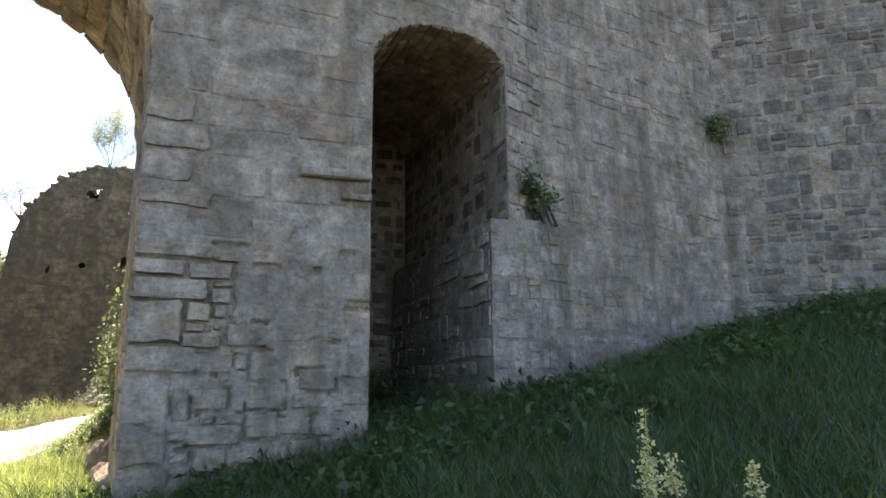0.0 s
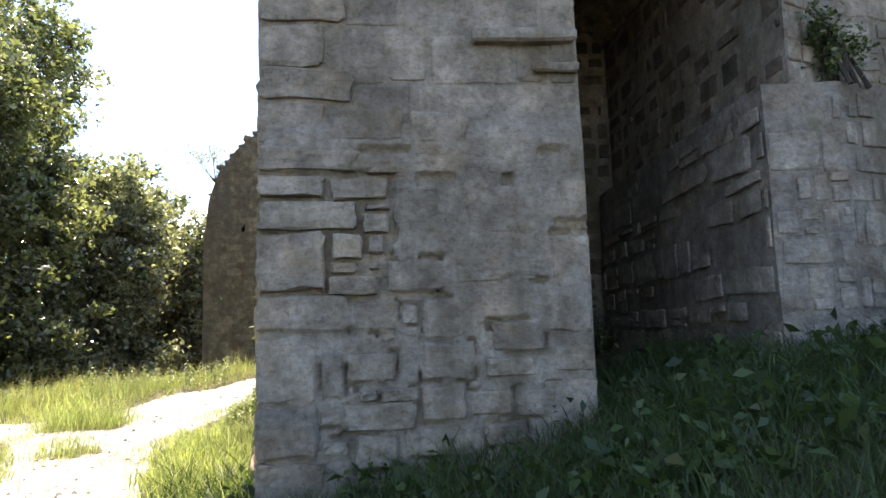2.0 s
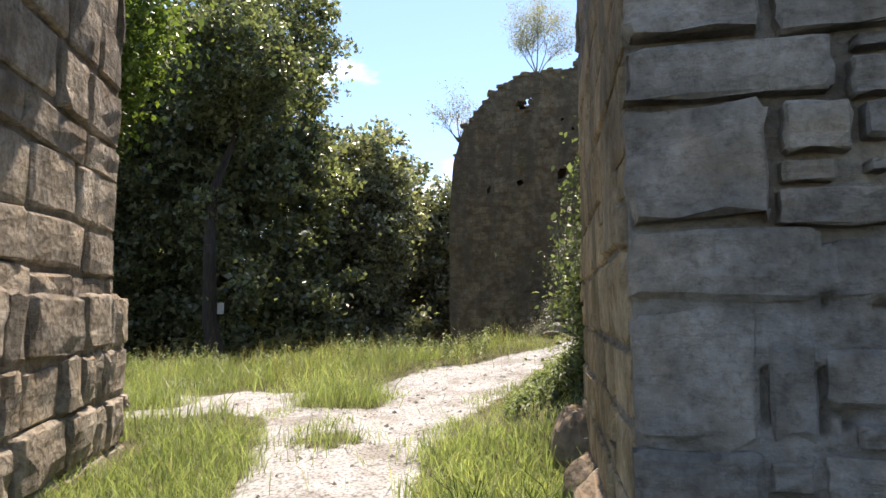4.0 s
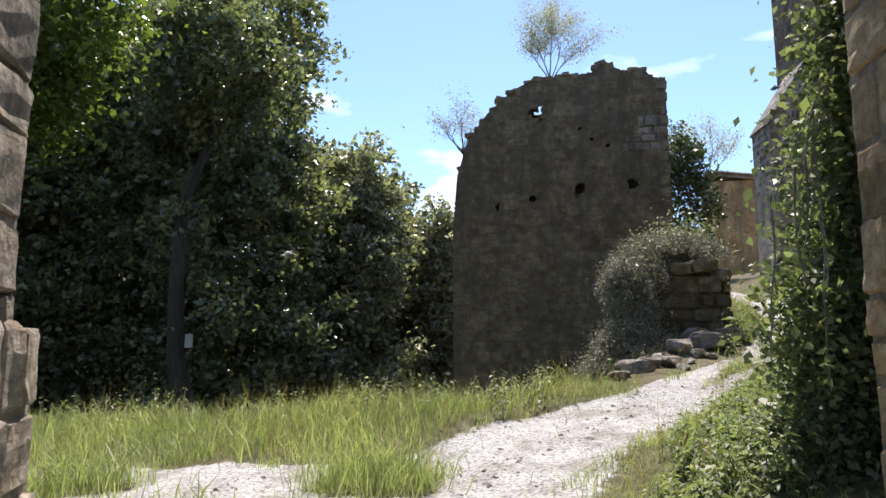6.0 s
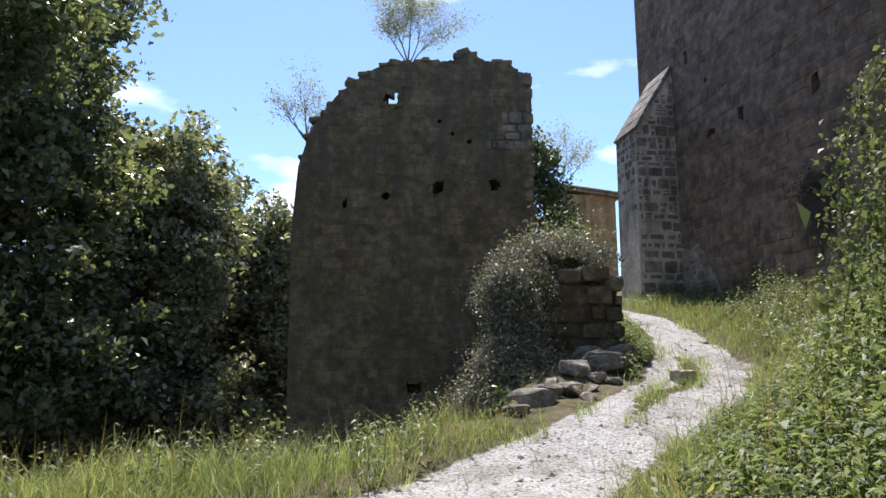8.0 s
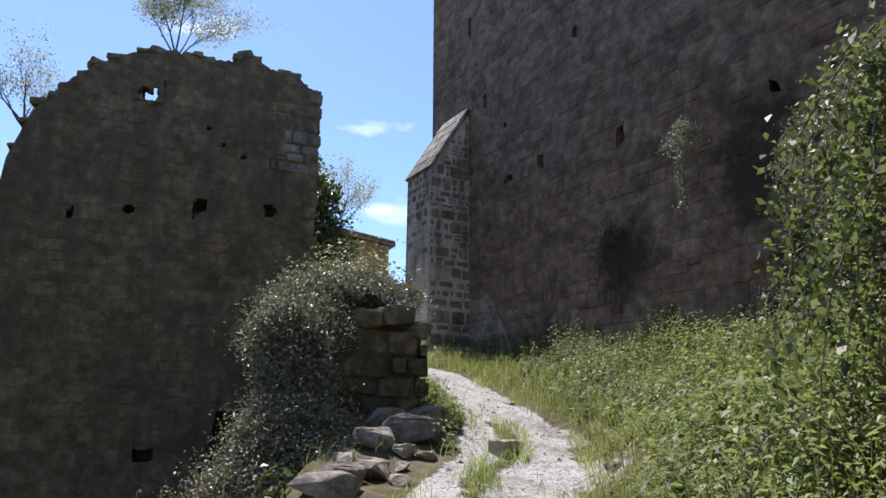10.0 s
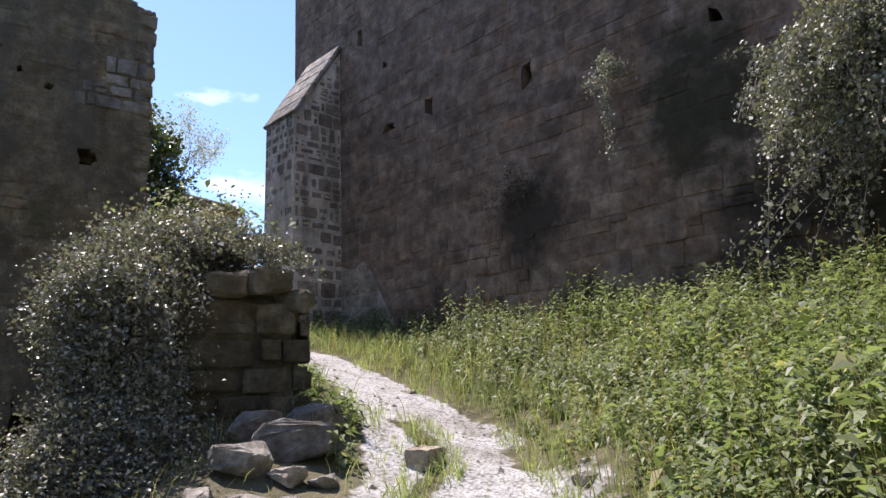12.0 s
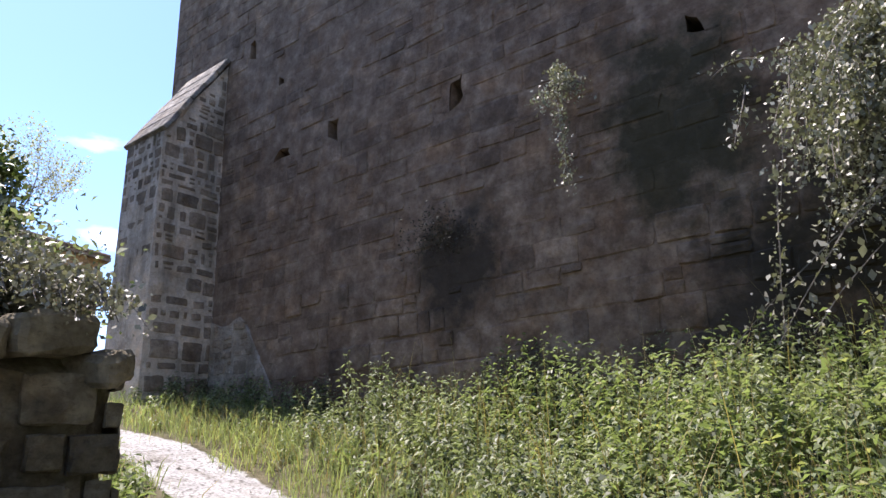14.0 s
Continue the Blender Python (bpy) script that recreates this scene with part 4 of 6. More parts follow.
def bpt(along, out, z):
    p = T_0 + T_DIR * along + T_N * out
    return (p.x - bo.x, p.y - bo.y, z - bo.z)


bf = Faces()
ZI, ZO, ZF = 8.45, 6.92, 1.8
for al in (0.62, 1.60):
    bf.quad(bpt(al, -0.05, ZF), bpt(al, bw + 0.05, ZF), bpt(al, bw, ZO), bpt(al, -0.05, ZI))
bf.quad(bpt(0.62, bw + 0.05, ZF), bpt(1.60, bw + 0.05, ZF), bpt(1.60, bw, ZO), bpt(0.62, bw, ZO))
bf.quad(bpt(0.62, bw, ZO), bpt(1.60, bw, ZO), bpt(1.60, -0.05, ZI), bpt(0.62, -0.05, ZI))
child("core", sheet("core", bf.v, bf.f, PALE_MORTAR), butt)
near_in, near_out = T_0 + T_DIR * 1.60, T_0 + T_DIR * 1.60 + T_N * bw
far_out = T_0 + T_DIR * 0.62 + T_N * bw


def shifted(p):
    return (p.x - bo.x, p.y - bo.y)


stones_on(butt, shifted(near_out), shifted(near_in), 0.0, 6.1, 0.2, 0.26, 61, STONE_BUTT, (0.006, 0.022), 0.04, lambda u, z, w, h: z + h / 2 < (ZO - bo.z) + u / bw * (ZI - ZO) - 0.03, lambda u, z: True, 0.5, 0.03, 5)
stones_on(butt, shifted(far_out), shifted(near_out), 0.0, 4.68, 0.2, 0.26, 62, STONE_BUTT, (0.006, 0.02), 0.04, None, lambda u, z: True, 0.5, 0.03, 5)
cap_len = math.hypot(bw, ZI - ZO)
for k in range(5):
    bm = rough_block((1.1, cap_len / 5 - 0.015, 0.07), 80 + k, 1, 0.012, 0.012)
    s = (k + 0.5) / 5
    p = T_0 + T_DIR * 1.11 + T_N * (bw * (1 - s)) + Vector((0, 0, ZO + (ZI - ZO) * s))
    o = part("cap_slab", bm, STONE_ROCK, butt)
    along, inward = T_DIR, (-T_N * bw + Vector((0, 0, ZI - ZO))).normalized()
    nrm = along.cross(inward)
    nrm = nrm if nrm.z > 0 else -nrm
    m = Matrix.Identity(4)
    for row in range(3):
        m[row][0], m[row][1], m[row][2], m[row][3] = along[row], inward[row], nrm[row], p[row] - bo[row]
    o.matrix_basis = m

# rubble repair in pale mortar between the buttress and the tower's foot
REP_U0, REP_U1 = 1.62, 3.3


def repair_top(u):
    return 4.25 - 1.7 * max(0.0, u - 2.25) ** 1.5 + 0.05 * math.sin(u * 9)


rep = Faces()
for k in range(16):
    a, b = REP_U0 + (REP_U1 - REP_U0) * k / 16, REP_U0 + (REP_U1 - REP_U0) * (k + 1) / 16
    pa, pb = T_0 + T_DIR * a + T_N * 0.03, T_0 + T_DIR * b + T_N * 0.03
    qa, qb = T_0 + T_DIR * a, T_0 + T_DIR * b
    rep.quad((pa.x, pa.y, 1.8), (pb.x, pb.y, 1.8), (pb.x, pb.y, repair_top(b)), (pa.x, pa.y, repair_top(a)))
    rep.quad((pa.x, pa.y, repair_top(a)), (pb.x, pb.y, repair_top(b)), (qb.x, qb.y, repair_top(b) + 0.02), (qa.x, qa.y, repair_top(a) + 0.02))
child("repair_mortar", sheet("repair_mortar", rep.v, rep.f, REPAIR_MORTAR), wall_tower)
ra, rb = T_0 + T_DIR * REP_U0 + T_N * 0.03, T_0 + T_DIR * REP_U1 + T_N * 0.03
stones_on(wall_tower, (ra.x, ra.y), (rb.x, rb.y), 2.2, 4.4, 0.22, 0.3, 63, STONE_BUTT, (0.006, 0.024), 0.05, lambda u, z, w, h: z + h / 2 < repair_top(REP_U0 + u) + 0.04, lambda u, z: True, 0.5, 0.0, 5)

# ---- ruined tower shell ----
RUIN_Y = 23.5
ruin = thing("ruined_wall", "tall ruined ochre stone tower shell with a broken rounded top", "ruin", at=(-2.2, 24.1, -1.2))
R_X0, R_X1 = -5.0, 0.58


def ruin_top(x):
    base = np.interp(x, [-5.02, -4.95, -4.85, -4.5, -4.05, -3.58, -3.03, -2.35, -1.52, -1.2, -0.8, -0.55, 0.15, 0.2, 0.5, 0.6], [4.6, 5.9, 6.64, 7.5, 8.1, 8.57, 8.88, 9.02, 9.0, 9.1, 9.3, 9.04, 9.05, 8.78, 8.76, 8.6])
    return float(base) - 0.05 + 0.06 * math.sin(x * 9) * math.cos(x * 23)


RU = Vector((1, 0, 0))
RN = Vector((0, -1, 0))
R_O = Vector((R_X0 + 2.2, RUIN_Y - 24.1, 0))
R_HOLES = [(x + 5.0, z + 1.2, w, h, thru) for x, z, w, h, thru in ((-2.72, 8.02, 0.36, 0.3, 1.2), (-3.80, 5.50, 0.12, 0.2, 0), (-2.86, 5.67, 0.2, 0.18, 0), (-1.64, 5.87, 0.26, 0.32, 0), (-0.33, 5.95, 0.26, 0.26, 0), (-1.6, 7.5, 0.1, 0.1, 0), (-0.9, 7.0, 0.09, 0.11, 0), (-0.6, 3.5, 0.14, 0.13, 0), (-1.3, 7.2, 0.08, 0.1, 0), (-2.2, 1.3, 0.24, 0.2, 0), (-0.9, 1.6, 0.5, 0.9, 0))]
rf = holed_face("front", R_O, RU, RN, R_X1 - R_X0, -1.5, 10.6, R_HOLES, STONE_RUIN, top=lambda a: ruin_top(R_X0 + a) + 1.2, step=0.12)
xs = np.arange(R_X0, R_X1 + 0.01, 0.12)
for a, b in zip(xs, xs[1:]):
    za, zb = ruin_top(a) + 1.2, ruin_top(b) + 1.2
    rf.quad((a + 2.2, -0.6, za), (b + 2.2, -0.6, zb), (b + 2.2, 0.6, zb - 0.1), (a + 2.2, 0.6, za - 0.1))
    if not (-2.89 < (a + b) / 2 < -2.55):
        rf.quad((a + 2.2, 0.6, -1.5), (b + 2.2, 0.6, -1.5), (b + 2.2, 0.6, zb - 0.1), (a + 2.2, 0.6, za - 0.1))
    else:
        rf.quad((a + 2.2, 0.6, -1.5), (b + 2.2, 0.6, -1.5), (b + 2.2, 0.6, 9.5), (a + 2.2, 0.6, 9.5))
for x in (R_X0, R_X1):
    z = ruin_top(x) + 1.2
    rf.quad((x + 2.2, -0.6, -1.5), (x + 2.2, 0.6, -1.5), (x + 2.2, 0.6, z), (x + 2.2, -0.6, z))
ragged(rf, R_O, RU, R_HOLES, 4, 0.28)
child("wall", sheet("wall", rf.v, rf.f, STONE_RUIN), ruin)
rclear = clear_of(R_HOLES)
inside = lambda u, z, w, h: rclear(u, z, w, h) and z + h / 2 < min(ruin_top(R_X0 + u - w / 2), ruin_top(R_X0 + u + w / 2)) + 1.2 + 0.03
join_masonry("masonry", ruin, [stones_on(ruin, (R_X0 + 2.2, -0.6), (R_X1 + 2.2, -0.6), -0.6, 10.7, 0.23, 0.36, 71, STONE_RUIN_P, (0.002, 0.014), 0.02, inside, lambda u, z: z > 3.2, 0.3, 0.5, 2.0),
                               stones_on(ruin, (R_X1 + 2.2, -0.6), (R_X1 + 2.2, 0.6), 3, 9.9, 0.26, 0.4, 72, STONE_RUIN, (0.01, 0.05), 0.02)], STONE_RUIN)
RUIN_EDGE = stone_mat("pale_quoin", (0.17, 0.15, 0.12), (0.26, 0.232, 0.19), (0.36, 0.325, 0.275), per_piece=0.3)
stones_on(ruin, (1.35, -0.6), (R_X1 + 2.2, -0.6), 8.0, 10.6, 0.26, 0.36, 73, RUIN_EDGE, (0.02, 0.05), 0.03, inside, lambda u, z: True, 0.25, 0.1, 2)
r7 = random.Random(9)
for k in range(34):
    x = -4.8 + 5.3 * k / 33
    o = part("coping_stone", rough_block((r7.uniform(0.14, 0.34), r7.uniform(0.3, 0.6), r7.uniform(0.07, 0.16)), 100 + k, 1, 0.03, 0.02), STONE_RUIN, ruin)
    o.location = (x + 2.2, r7.uniform(-0.42, -0.3), ruin_top(x) + 1.2 - 0.06)
    o.rotation_euler = (0, r7.uniform(-0.15, 0.15), r7.uniform(-0.4, 0.4))
for k, (dx, dz) in enumerate(((-0.2, -0.16), (0.19, -0.17), (-0.19, 0.06), (0.2, 0.08), (0.02, -0.2), (-0.05, 0.13))):
    o = part("window_stone", rough_block((0.16, 0.3, 0.11), 170 + k, 1, 0.05, 0.02), STONE_RUIN_P, ruin)
    o.location = (-2.72 + dx + 2.2, -0.5, 8.02 + dz + 1.2 - 0.05)
    o.rotation_euler = (0, r7.uniform(-0.7, 0.7), 0)
for k, (hu, hz, hw, hh, thru) in enumerate(R_HOLES):
    for sx, sz in ((-1, 1), (1, -1), (1, 1)):
        if hw < 0.3 and r7.random() < 0.8:
            o = part("hole_stone", rough_block((hw * 0.7, 0.2, hh * 0.5), 190 + 3 * k + sx, 1, 0.03, 0.02), STONE_RUIN_P, ruin)
            o.location = (R_X0 + hu + 2.2 + sx * hw * 0.55, -0.5, hz + sz * hh * 0.5 - hh * 0.25)
            o.rotation_euler = (0, r7.uniform(-0.8, 0.8), 0)
for k in range(14):
    z = 4.6 + 4.1 * k / 13
    o = part("quoin", rough_block((r7.uniform(0.2, 0.36), 0.7, 0.24), 140 + k, 1, 0.025, 0.02), STONE_RUIN, ruin)
    o.location = (2.2 + 0.48 + r7.uniform(-0.05, 0.06), -0.28, z + 1.2 - 0.3)


# ---- trees and plants ----
def branchy(bm, base, direction, length, radius, depth, r, tips, bend=0.25, kids=3):
    """A limb that forks; the ends of its twigs go into tips."""
    pts, rad, p, d = [Vector(base)], [radius], Vector(base), Vector(direction).normalized()
    for i in range(5):
        d = (d + Vector((r.uniform(-1, 1), r.uniform(-1, 1), r.uniform(-0.5, 0.9))) * bend * 0.5).normalized()
        p = p + d * length / 5
        pts.append(p.copy())
        rad.append(radius * (1 - 0.15 * (i + 1)))
        if depth == 0 or i > 2:
            tips.append(p.copy())
    tube(bm, pts, rad, 6 if depth > 1 else 4)
    if depth:
        for k in range(kids):
            s = r.randint(2, 5)
            nd = (d + Vector((r.uniform(-1, 1), r.uniform(-1, 1), r.uniform(-0.3, 0.8))) * 0.9).normalized()
            branchy(bm, pts[s], nd, length * r.uniform(0.5, 0.75), rad[s] * 0.6, depth - 1, r, tips, bend, kids)


def tree(name, label, base, height_m, crowns, n_leaf, leaf, material, seed, trunk_r=0.22, bark=BARK, clump=0.55, per=70, category="tree"):
    """A tapered trunk with limbs, and a crown of leaf clumps inside the given lobes (dx, dy, z, rx, ry, rz)."""
    r = random.Random(seed)
    t = thing(name, label, category, at=base)
    bm = bmesh.new()
    pts = [Vector((r.uniform(-0.15, 0.15) * k, r.uniform(-0.15, 0.15) * k, height_m * 0.85 * k / 6 - 0.4)) for k in range(7)]
    tube(bm, pts, [trunk_r * (1.25 - 0.17 * k) for k in range(7)], 9)
    for dx, dy, z, rx, ry, rz in crowns:
        k = min(5, max(1, int((z - rz * 0.5) / (height_m * 0.85) * 6)))
        s, e = pts[k], Vector((dx, dy, z))
        mid = (s + e) / 2 + Vector((r.uniform(-0.4, 0.4), r.uniform(-0.4, 0.4), 0.3))
        tube(bm, [s, mid, e], [trunk_r * 0.45, trunk_r * 0.3, trunk_r * 0.1], 6)
    part("trunk", bm, bark, t)
    g = np.random.default_rng(seed)
    vol = np.array([c[3] * c[4] * c[5] for c in crowns])
    cnt = (vol / vol.sum() * n_leaf / per).astype(int) + 1
    P = []
    for c, m in zip(crowns, cnt):
        d = g.normal(size=(m, 3))
        d /= np.linalg.norm(d, axis=1, keepdims=True)
        rad = g.uniform(0.25, 1.0, m) ** 0.45 * g.uniform(0.78, 1.26, m)
        cen = np.array(c[:3]) + d * rad[:, None] * np.array(c[3:])
        sz = clump * g.uniform(0.5, 1.3, m)
        q = g.normal(size=(m, per, 3)) * np.array([0.5, 0.5, 0.34])
        P.append((cen[:, None] + q * sz[:, None, None]).reshape(-1, 3))
    P = np.concatenate(P)
    child("crown", quads_mesh("crown", leaves(P, leaf, 0.25, 0.35, 0.6), material), t)
    return t


DARK_TREE = "dense dark-leaved broadleaf tree at the edge of the wood"
def gz(x, y):
    return float(height(x, y))


tree("broadleaf_tree", "tall dark broadleaf tree with a sunlit outer edge", (-13.6, 25.5, gz(-13.6, 25.5)), 16, [(0, 0, 12.5, 3.6, 3.2, 3.4), (1.6, -1, 9, 3.2, 2.8, 3.0), (2.0, -1.4, 5.2, 3.0, 2.4, 2.6), (-2.5, -0.5, 9, 3, 3, 4), (0.8, 0, 15.5, 3.2, 2.6, 2.8), (1.5, -1, 2.4, 2.8, 2.2, 1.8)], 120000, 0.19, LEAF_TREE, 201, 0.34)
tree("broadleaf_tree", "tall dark broadleaf tree with a thick black trunk", (-17.8, 23.5, gz(-17.8, 23.5)), 17, [(0, 0, 12, 3.8, 3, 5), (2.4, 0, 7, 2.6, 2.4, 3.4), (-3, 0, 8, 3.6, 3, 5), (0, -1, 3.5, 3.4, 2.6, 2.6)], 95000, 0.19, LEAF_TREE, 202, 0.42)
tree("broadleaf_tree", DARK_TREE, (-9.6, 28.0, gz(-9.6, 28)), 12.2, [(0.2, 0, 10.6, 1.5, 1.5, 2.0), (0.2, 0, 9.4, 1.8, 1.6, 2.2), (0, 0, 7.6, 2.3, 2.0, 2.6), (-1.2, 0, 5, 2.4, 2, 2.8), (1, -0.6, 4, 2.2, 2, 2.4), (0, -0.4, 2, 2.4, 2, 1.8)], 60000, 0.18, LEAF_TREE_SUN, 203, 0.2)
tree("broadleaf_tree", DARK_TREE, (-7.0, 30.5, gz(-7, 30.5)), 10.2, [(0, 0, 8.5, 1.4, 1.4, 2.0), (0, 0, 7.4, 1.6, 1.5, 2.2), (0, 0, 6.4, 1.9, 1.8, 2.6), (0.8, 0, 4, 2.0, 1.8, 2.4), (-0.9, 0, 3, 2, 1.8, 2.4)], 45000, 0.18, LEAF_TREE_SUN, 204, 0.18)
tree("broadleaf_tree", DARK_TREE, (-5.0, 33.0, gz(-5, 33)), 10, [(0, 0, 8.2, 2.0, 1.8, 2.8), (0.6, 0, 5, 2.2, 2, 2.8), (-1.2, 0, 5, 2, 2, 3)], 40000, 0.19, LEAF_TREE_SUN, 205, 0.18)
tree("broadleaf_tree", "tall dark broadleaf tree deep in the wood", (-22.5, 25.0, gz(-22.5, 25)), 17, [(0, 0, 11.5, 4, 3.4, 5.5), (0, -1, 5, 4, 3, 3.5)], 52000, 0.22, LEAF_TREE, 206, 0.35)
tree("broadleaf_tree", "broadleaf tree with fresh light green leaves", (-12.0, 16.4, gz(-12.0, 16.4)), 10.5, [(0.6, 0, 9.0, 1.5, 1.3, 1.9), (-0.2, 0.2, 7.4, 1.3, 1.2, 1.2)], 12000, 0.15, LEAF_LIGHT, 207, 0.05, per=40, clump=0.75)
tree("trunk_tree", "tall tree with a thick bare black trunk at the meadow's edge", (-10.5, 20.2, gz(-10.5, 20.2)), 12.5, [(0, 0.4, 10.2, 1.8, 1.5, 1.8), (-0.6, 0.4, 6.2, 0.9, 0.6, 0.8), (0.7, 0.2, 4.4, 0.7, 0.5, 0.6)], 15000, 0.15, LEAF_TREE, 210, 0.22)
tree("broadleaf_tree", "tall dark broadleaf tree filling the wood behind", (-12.0, 33.0, gz(-12, 33)), 14, [(0, 0, 9, 4, 3, 4.6), (0, 0, 3.6, 4, 3, 3)], 42000, 0.24, LEAF_TREE, 208, 0.25)
tree("broadleaf_tree", "tall dark broadleaf tree beside the meadow", (-20.5, 17.0, gz(-20.5, 17)), 14, [(0, 0, 9, 3.4, 3, 5), (0, 0, 3.6, 3.4, 3, 3)], 46000, 0.2, LEAF_TREE, 209, 0.3)


def bush(name, label, base, lobes, n_leaf, leaf, material, seed, per=45, clump=0.4, category="bush", up=0.3, twig=True):
    r = random.Random(seed)
    t = thing(name, label, category, at=base)
    g = np.random.default_rng(seed)
    if twig:
        bm = bmesh.new()
        for c in lobes:
            for _ in range(4):
                e = Vector((c[0] + r.uniform(-0.6, 0.6) * c[3], c[1] + r.uniform(-0.6, 0.6) * c[4], c[2] + r.uniform(0, 0.7) * c[5]))
                s = Vector((r.uniform(-0.15, 0.15), r.uniform(-0.15, 0.15), -0.15))
                tube(bm, [s, (s + e) / 2 + Vector((0, 0, 0.15)), e], [0.02, 0.015, 0.006], 5)
        tagged(part("stem", bm, BARK, t), kind="stuff")
    vol = np.array([c[3] * c[4] * c[5] for c in lobes])
    cnt = (vol / vol.sum() * n_leaf / per).astype(int) + 1
    P = []
    for c, m in zip(lobes, cnt):
        d = g.normal(size=(m, 3))
        d /= np.linalg.norm(d, axis=1, keepdims=True)
        rad = g.uniform(0.3, 1.0, m) ** 0.5 * g.uniform(0.85, 1.12, m)
        cen = np.array(c[:3]) + d * rad[:, None] * np.array(c[3:])
        P.append((cen[:, None] + g.normal(size=(m, per, 3)) * (clump * 0.5 * g.uniform(0.5, 1.3, m))[:, None, None]).reshape(-1, 3))
    child("foliage", quads_mesh("foliage", leaves(np.concatenate(P), leaf, up, 0.35, 0.6), material), t)
    return t


for k, (x, y, s) in enumerate(((-16.5, 20.5, 1.4), (-12.6, 21.5, 1.5), (-9.8, 23.0, 1.4), (-7.6, 24.5, 1.3), (-19.5, 20.5, 1.7), (-6.2, 26.5, 1.5))):
    bush("undergrowth_bush", "dark undergrowth bush at the foot of the wood", (x, y, gz(x, y)), [(0, 0, 0.8 * s, 1.5 * s, 0.9, 1.0 * s), (1.2 * s, 0.3, 0.6 * s, 1.0 * s, 0.8, 0.8 * s)], 11000, 0.13, LEAF_TREE, 300 + k)
g4 = np.random.default_rng(44)
C = np.stack([g4.uniform(-34, -2.5, 900), g4.uniform(35, 42, 900), g4.uniform(-3, 8, 900) * g4.uniform(0.5, 1, 900)], 1)
FAR = (C[:, None] + g4.normal(size=(900, 55, 3)) * 0.75).reshape(-1, 3)
tagged(new("far_wood", quads_mesh("far_wood", leaves(FAR, 0.34, 0.2), LEAF_TREE)), "dark leafy depth of the wood behind the trees", "wood", kind="stuff")
C = np.stack([g4.uniform(-30, -6, 700), g4.uniform(24, 31, 700), g4.uniform(-1, 3.4, 700)], 1)
C[:, 2] += height(C[:, 0], C[:, 1])
FAR = (C[:, None] + g4.normal(size=(700, 60, 3)) * 0.5).reshape(-1, 3)
tagged(new("thicket", quads_mesh("thicket", leaves(FAR, 0.2, 0.2), LEAF_TREE)), "dark thicket of saplings under the trees", "wood", kind="stuff")
bush("bramble_bush", "pale arching bramble bush beside the ruin", (-5.3, 22.3, gz(-5.3, 22.3)), [(0, 0, 0.9, 0.8, 0.6, 0.9), (0.4, -0.2, 1.4, 0.4, 0.4, 0.6)], 5000, 0.08, LEAF_BRAMBLE, 310)


def sapling(name, label, base, height_m, spread, n_leaf, leaf, material, seed, lean=(0, 0)):
    """A thin bare-looking young tree, its twigs set with small pale leaves."""
    r = random.Random(seed)
    t = thing(name, label, "tree", at=base)
    bm, tips = bmesh.new(), []
    for k in range(5):
        a = 6.2832 * k / 5 + r.uniform(-0.4, 0.4)
        branchy(bm, (0, 0, -0.15 + 0.06 * k), (math.cos(a) * spread + lean[0], math.sin(a) * spread + lean[1], 1.0), height_m * r.uniform(0.42, 0.56), 0.022, 2, r, tips, 0.32, 5)
    part("branchwork", bm, TWIG, t)
    g = np.random.default_rng(seed)
    T = np.array([tuple(v) for v in tips])
    P = T[g.integers(0, len(T), n_leaf)] + g.normal(size=(n_leaf, 3)) * 0.07 * height_m ** 0.5
    child("foliage", quads_mesh("foliage", leaves(P, leaf, 0.1), material), t)
    return t


sapling("sapling", "grey-leaved young tree growing on top of the ruined wall", (-2.35, 23.75, 9.0), 2.7, 0.5, 11000, 0.042, LEAF_SAPLING, 401)
sapling("sapling", "small grey-leaved shrub on the ruin's broken edge", (-4.75, 23.8, 7.1), 1.6, 0.5, 2200, 0.045, LEAF_SAPLING, 402, (-0.3, 0))
sapling("sapling", "pale young tree rising behind the bramble mound", (2.45, 29.0, 7.2), 2.5, 0.8, 5000, 0.05, LEAF_SAPLING, 403)
bush("evergreen_bush", "dense green bush behind the ruined wall", (2.2, 28.5, gz(2.2, 28.5)), [(-0.5, 0, 2.4, 1.05, 1.0, 2.0), (-0.8, 0, 3.9, 0.9, 0.9, 1.1)], 9000, 0.12, LEAF_IVY, 404)

# ---- far house ----
house = thing("house", "small ochre stone house with a tiled roof up the slope", "house", at=(5.6, 37.0, 3.45))
bm = bmesh.new()
bmesh.ops.create_cube(bm, size=1, matrix=Matrix.Translation((0, 1.5, 2.5)) @ Matrix.Diagonal((2.6, 3.0, 6.0, 1)))
HOUSE_WALL = stone_mat("ochre_plaster", (0.34, 0.21, 0.10), (0.46, 0.30, 0.155), (0.56, 0.39, 0.22), per_piece=0.0)
part("wall", bm, HOUSE_WALL, house)
ROOF = stone_mat("roof_tile", (0.16, 0.12, 0.09), (0.26, 0.19, 0.14), (0.34, 0.27, 0.2), per_piece=0.3)
bm = bmesh.new()
bmesh.ops.create_cube(bm, size=1, matrix=Matrix.Translation((0, 1.5, 5.62)) @ Matrix.Rotation(radians(8), 4, "Y") @ Matrix.Diagonal((3.1, 3.4, 0.14, 1)))
roof = part("roof", bm, ROOF, house)
for k in range(11):
    bm = bmesh.new()
    tube(bm, [(-1.5, -0.15 + 0.33 * k, 5.92), (1.5, -0.15 + 0.33 * k, 5.50)], [0.09, 0.09], 6)
    part("tile_row", bm, ROOF, roof)

